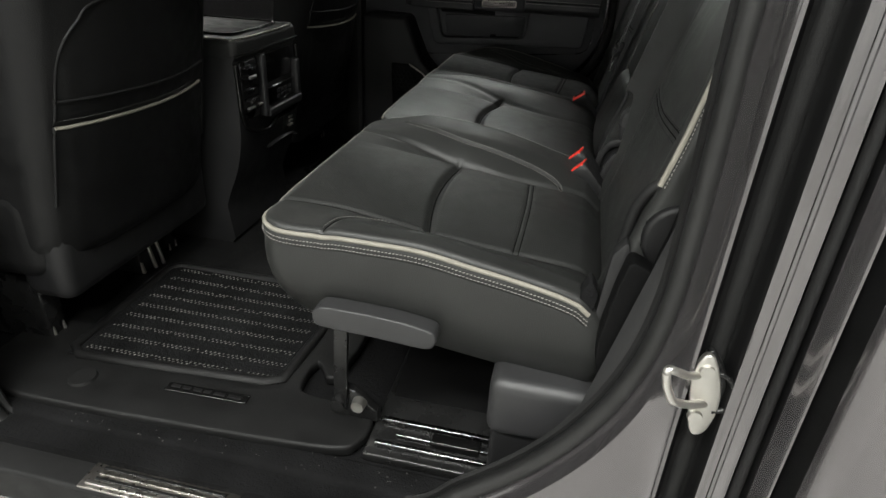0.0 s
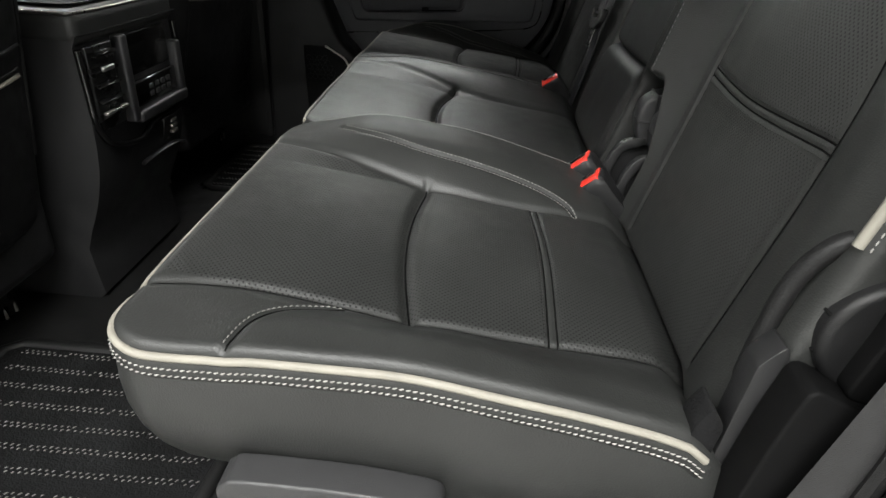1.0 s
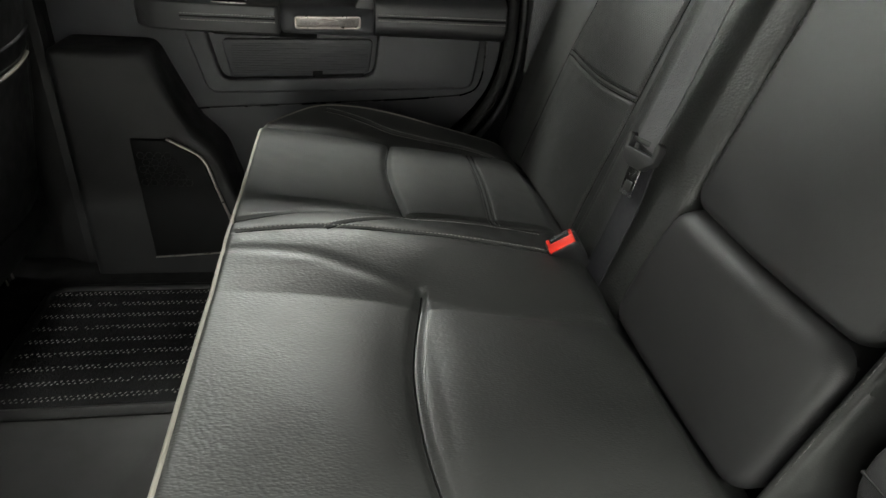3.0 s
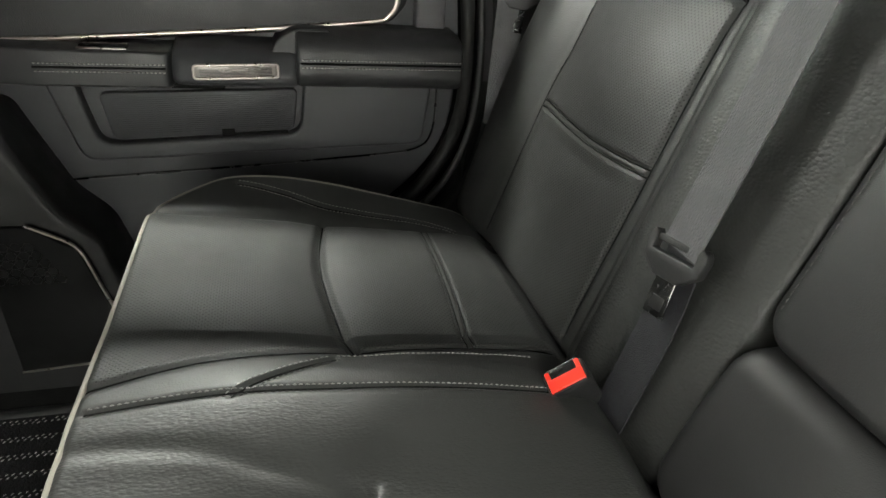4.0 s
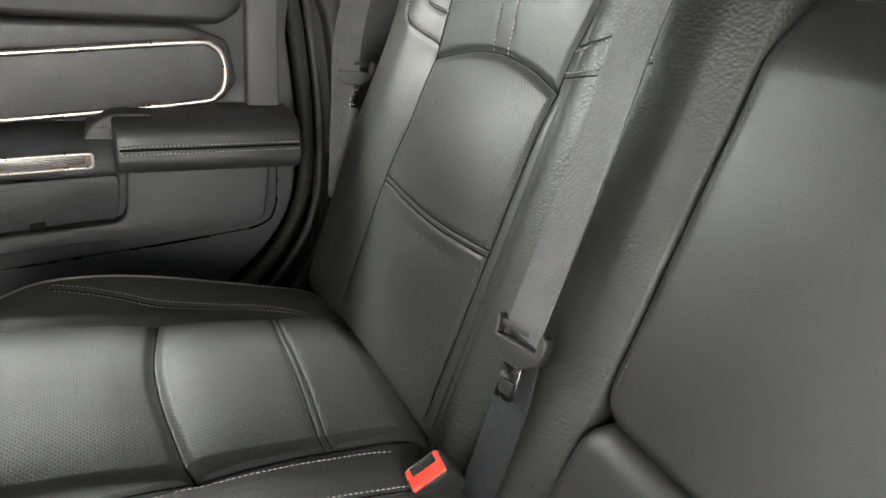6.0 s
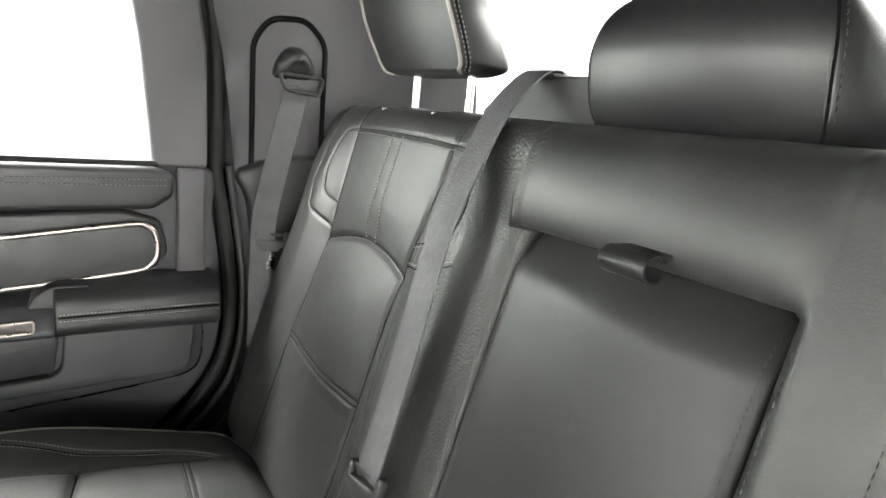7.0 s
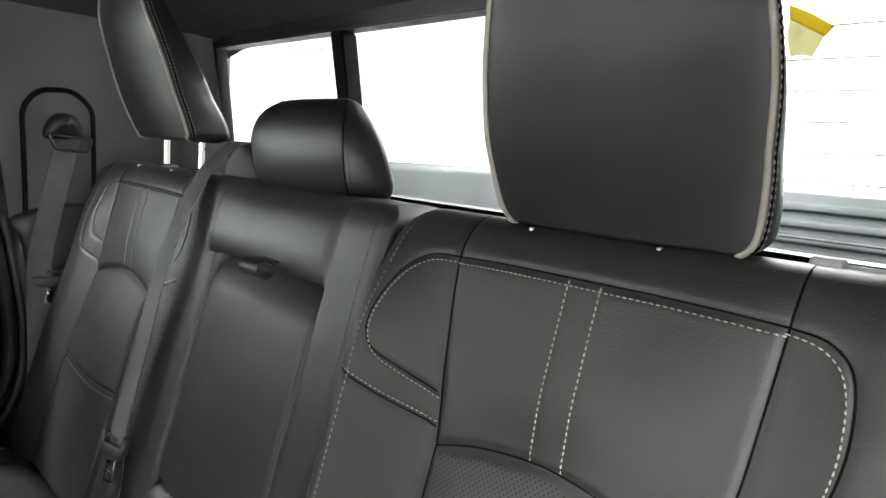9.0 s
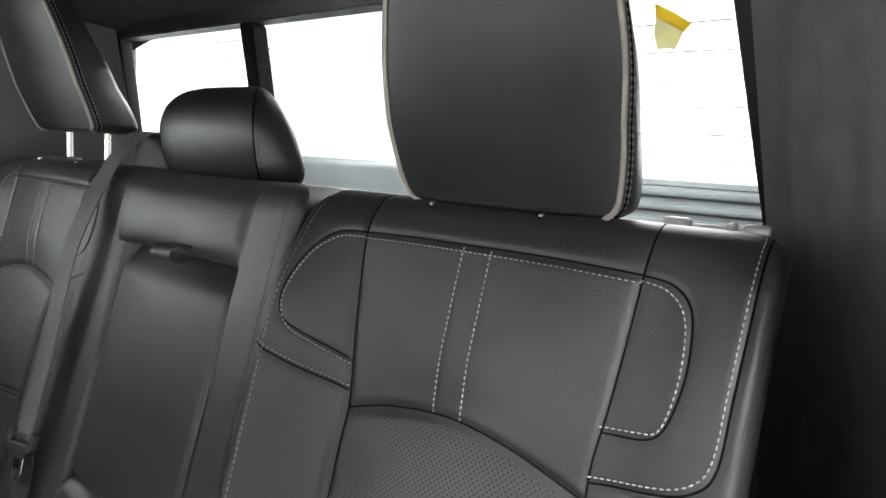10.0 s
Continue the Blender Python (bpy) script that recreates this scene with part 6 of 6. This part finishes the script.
# ---- front seats and console ----
def front_seat(yc, group, label, dz=0.0):
    fs = thing("front_seat", label, "car seat", (-0.30, yc, -0.03), group)

    def place(y, z, h):
        return (-0.185 + 0.16 * (z - 0.3) + h, y, z)

    def height(U, V):
        u = (U - yc) / 0.24
        p = [(yc - 0.21, 0.443 + dz), (yc - 0.10, 0.437 + dz), (yc + 0.04, 0.432 + dz), (yc + 0.19, 0.440 + dz)]
        h = 0.02 - 0.03 * np.abs(u) ** 3 + 0.012 * step_up(V, 0.40, 0.50) * (1 - u * u) + groove(U, V, p, 0.006, 0.006)
        return h + groove(U, V, [(yc - 0.21, 0.20), (yc - 0.205, 0.45), (yc - 0.19, 0.8)], 0.004, 0.006) + groove(U, V, [(yc + 0.21, 0.20), (yc + 0.205, 0.45), (yc + 0.19, 0.8)], 0.004, 0.006)
    p = Pad(yc - 0.245, yc + 0.245, 0.17, 0.93, place, height, corner=0.06, edge=0.04, step=0.012)
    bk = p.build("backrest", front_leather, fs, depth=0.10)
    hem = [(yc - 0.212, 0.438 + dz), (yc - 0.10, 0.432 + dz), (yc + 0.04, 0.427 + dz), (yc + 0.19, 0.435 + dz)]
    tube("piping", p.line(hem, 0.002), 0.0032, piping_cream, bk, "cream leather piping")
    stitches("stitching", [p.line(shift(hem, 0, 0.012), 0.001)], thread_dim, bk, 0.004, 0.0025, 0.0008, 0.0007, normal=(1, 0, 0))
    tube("pocket_hem", p.line(shift(hem, 0, 0.044), 0.0), 0.0035, front_leather, bk)
    for sg in (-1, 1):
        tube("panel_seam", p.line([(yc + sg * 0.222, 0.30), (yc + sg * 0.212, 0.44), (yc + sg * 0.196, 0.555), (yc + sg * 0.164, 0.602), (yc + sg * 0.13, 0.628), (yc, 0.645)], 0.0), 0.0030, front_leather, bk)
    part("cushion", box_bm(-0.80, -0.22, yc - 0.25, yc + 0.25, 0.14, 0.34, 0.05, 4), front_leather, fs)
    part("back_board", box_bm(-0.31, -0.20, yc - 0.235, yc + 0.235, 0.10, 0.26, 0.03, 3), plastic, fs)
    for y in (yc - 0.19, yc + 0.19):
        rail = part("rail", box_bm(-0.80, -0.30, y - 0.022, y + 0.022, -0.02, 0.13, 0.006), steel_black, fs)
        part("rail_end", box_bm(-0.325, -0.30, y - 0.016, y - 0.009, -0.02, 0.045, 0.003, turn=(0, -10, 0)), zinc, rail)
        part("rail_end", box_bm(-0.325, -0.30, y + 0.009, y + 0.016, -0.02, 0.045, 0.003, turn=(0, -10, 0)), zinc, rail)
    return fs


front_seat(1.385, "front seats", "black leather front seat from behind with cream piping")
front_seat(2.375, "front seats", "black leather front passenger seat from behind, cream piping", 0.034)

con = thing("centre_console", "black centre console with rear air vents and sockets", "console", (-0.3, 1.812, -0.03))
part("body", prism_bm(smooth_line([(-0.60, -0.03), (-0.20, -0.03), (-0.175, 0.10), (-0.135, 0.20), (-0.115, 0.30), (-0.118, 0.462), (-0.14, 0.480), (-0.60, 0.480)], 3, True), "y", 1.650, 1.967, 0.02, 4), plastic, con)
part("lid", box_bm(-0.60, -0.105, 1.648, 1.970, 0.464, 0.514, 0.016, 5), leather, con, "padded console lid")
tube("lid_trim", smooth_line([(-0.30, 1.652, 0.512), (-0.14, 1.652, 0.512), (-0.112, 1.668, 0.512), (-0.108, 1.812, 0.511), (-0.112, 1.945, 0.511), (-0.14, 1.966, 0.511)], 6), 0.0025, brushed, con, "bright edge of the lid")
part("cup_well", box_bm(-0.36, -0.135, 1.690, 1.930, 0.510, 0.5165, 0.003), matt_black, con, "dark cup well in the lid")
tube("cup_ring", [(a, b, 0.517) for a, b in rounded([(-0.137, 1.692), (-0.137, 1.928), (-0.36, 1.928), (-0.36, 1.692)], 0.03)], 0.003, gloss, con, n=6, closed=True)
tube("bezel", [(-0.108, y, z) for y, z in smooth_line([(1.646, 0.46), (1.650, 0.39), (1.656, 0.335), (1.690, 0.295), (1.775, 0.276), (1.83, 0.292), (1.93, 0.295), (1.964, 0.32), (1.968, 0.40), (1.964, 0.46)], 5)], 0.006, gloss, con, up=(1, 0, 0))
for y, z, top in ((1.762, 0.314, 0.466), (1.950, 0.312, 0.425)):
    part("divider", box_bm(-0.118, -0.096, y - 0.010, y + 0.010, z, top, 0.005, 3), console_frame, con)
part("frame_foot", box_bm(-0.118, -0.092, 1.768, 1.958, 0.308, 0.330, 0.006, 3), console_frame, con)
vent = part("vent", box_bm(-0.118, -0.108, 1.667, 1.742, 0.322, 0.460, 0.003), steel_black, con, "slatted air vent")
for i in range(5):
    z = 0.345 + i * 0.025
    part("slat", box_bm(-0.110, -0.098, 1.670, 1.734, z, z + 0.004, 0.001, turn=(0, 20, 0)), gloss, vent)
part("thumb_slide", box_bm(-0.099, -0.093, 1.682, 1.716, 0.420, 0.428, 0.002), chrome, vent, "satin slide")
part("vent_edge", box_bm(-0.104, -0.096, 1.672, 1.738, 0.350, 0.355, 0.001), chrome, vent)
sock = part("socket_panel", box_bm(-0.116, -0.104, 1.774, 1.940, 0.332, 0.378, 0.004), gloss, con)
part("bin", box_bm(-0.125, -0.113, 1.776, 1.940, 0.386, 0.46, 0.004), gloss, con, "open glossy bin")
for y in (1.836, 1.858, 1.880, 1.902):
    for z in (0.347, 0.361):
        part("port", box_bm(-0.107, -0.1025, y - 0.007, y + 0.007, z - 0.0045, z + 0.0045, 0.001), console_frame, sock)
low = part("lower_port", box_bm(-0.15, -0.118, 1.880, 1.940, 0.232, 0.292, 0.004, turn=(0, 12, 0)), plastic_grey, con)
for z in (0.246, 0.258, 0.270):
    part("port", box_bm(-0.125, -0.113, 1.908, 1.930, z - 0.003, z + 0.003, 0.001), brushed, low)

tube("lower_lip", smooth_line([(-0.128, 1.797, 0.216), (-0.118, 1.835, 0.226), (-0.114, 1.871, 0.228), (-0.116, 1.92, 0.222), (-0.122, 1.956, 0.209)], 5), 0.007, console_frame, con, n=8, r2=0.003)

# ---- load bed behind the window ----
bed = thing("load_bed", "ribbed grey load bed behind the cab window", "truck bed", (2.2, 1.84, 0.2))
part("bed_floor", box_bm(1.36, 3.2, 0.95, 2.75, 0.30, 0.36, 0.01), bed_metal, bed)
part("side_wall", box_bm(1.36, 3.2, 2.68, 2.80, 0.36, 0.965, 0.03, 3), bed_metal, bed)
part("side_wall", box_bm(1.36, 3.2, 0.88, 1.00, 0.36, 0.965, 0.03, 3), bed_metal, bed)
part("tailgate", box_bm(3.1, 3.2, 1.0, 2.68, 0.36, 0.97, 0.02, 3), bed_metal, bed)
for i in range(9):
    z = 0.40 + i * 0.062
    part("rib", box_bm(3.07, 3.11, 1.01, 2.67, z, z + 0.034, 0.012, 3), bed_metal, bed)
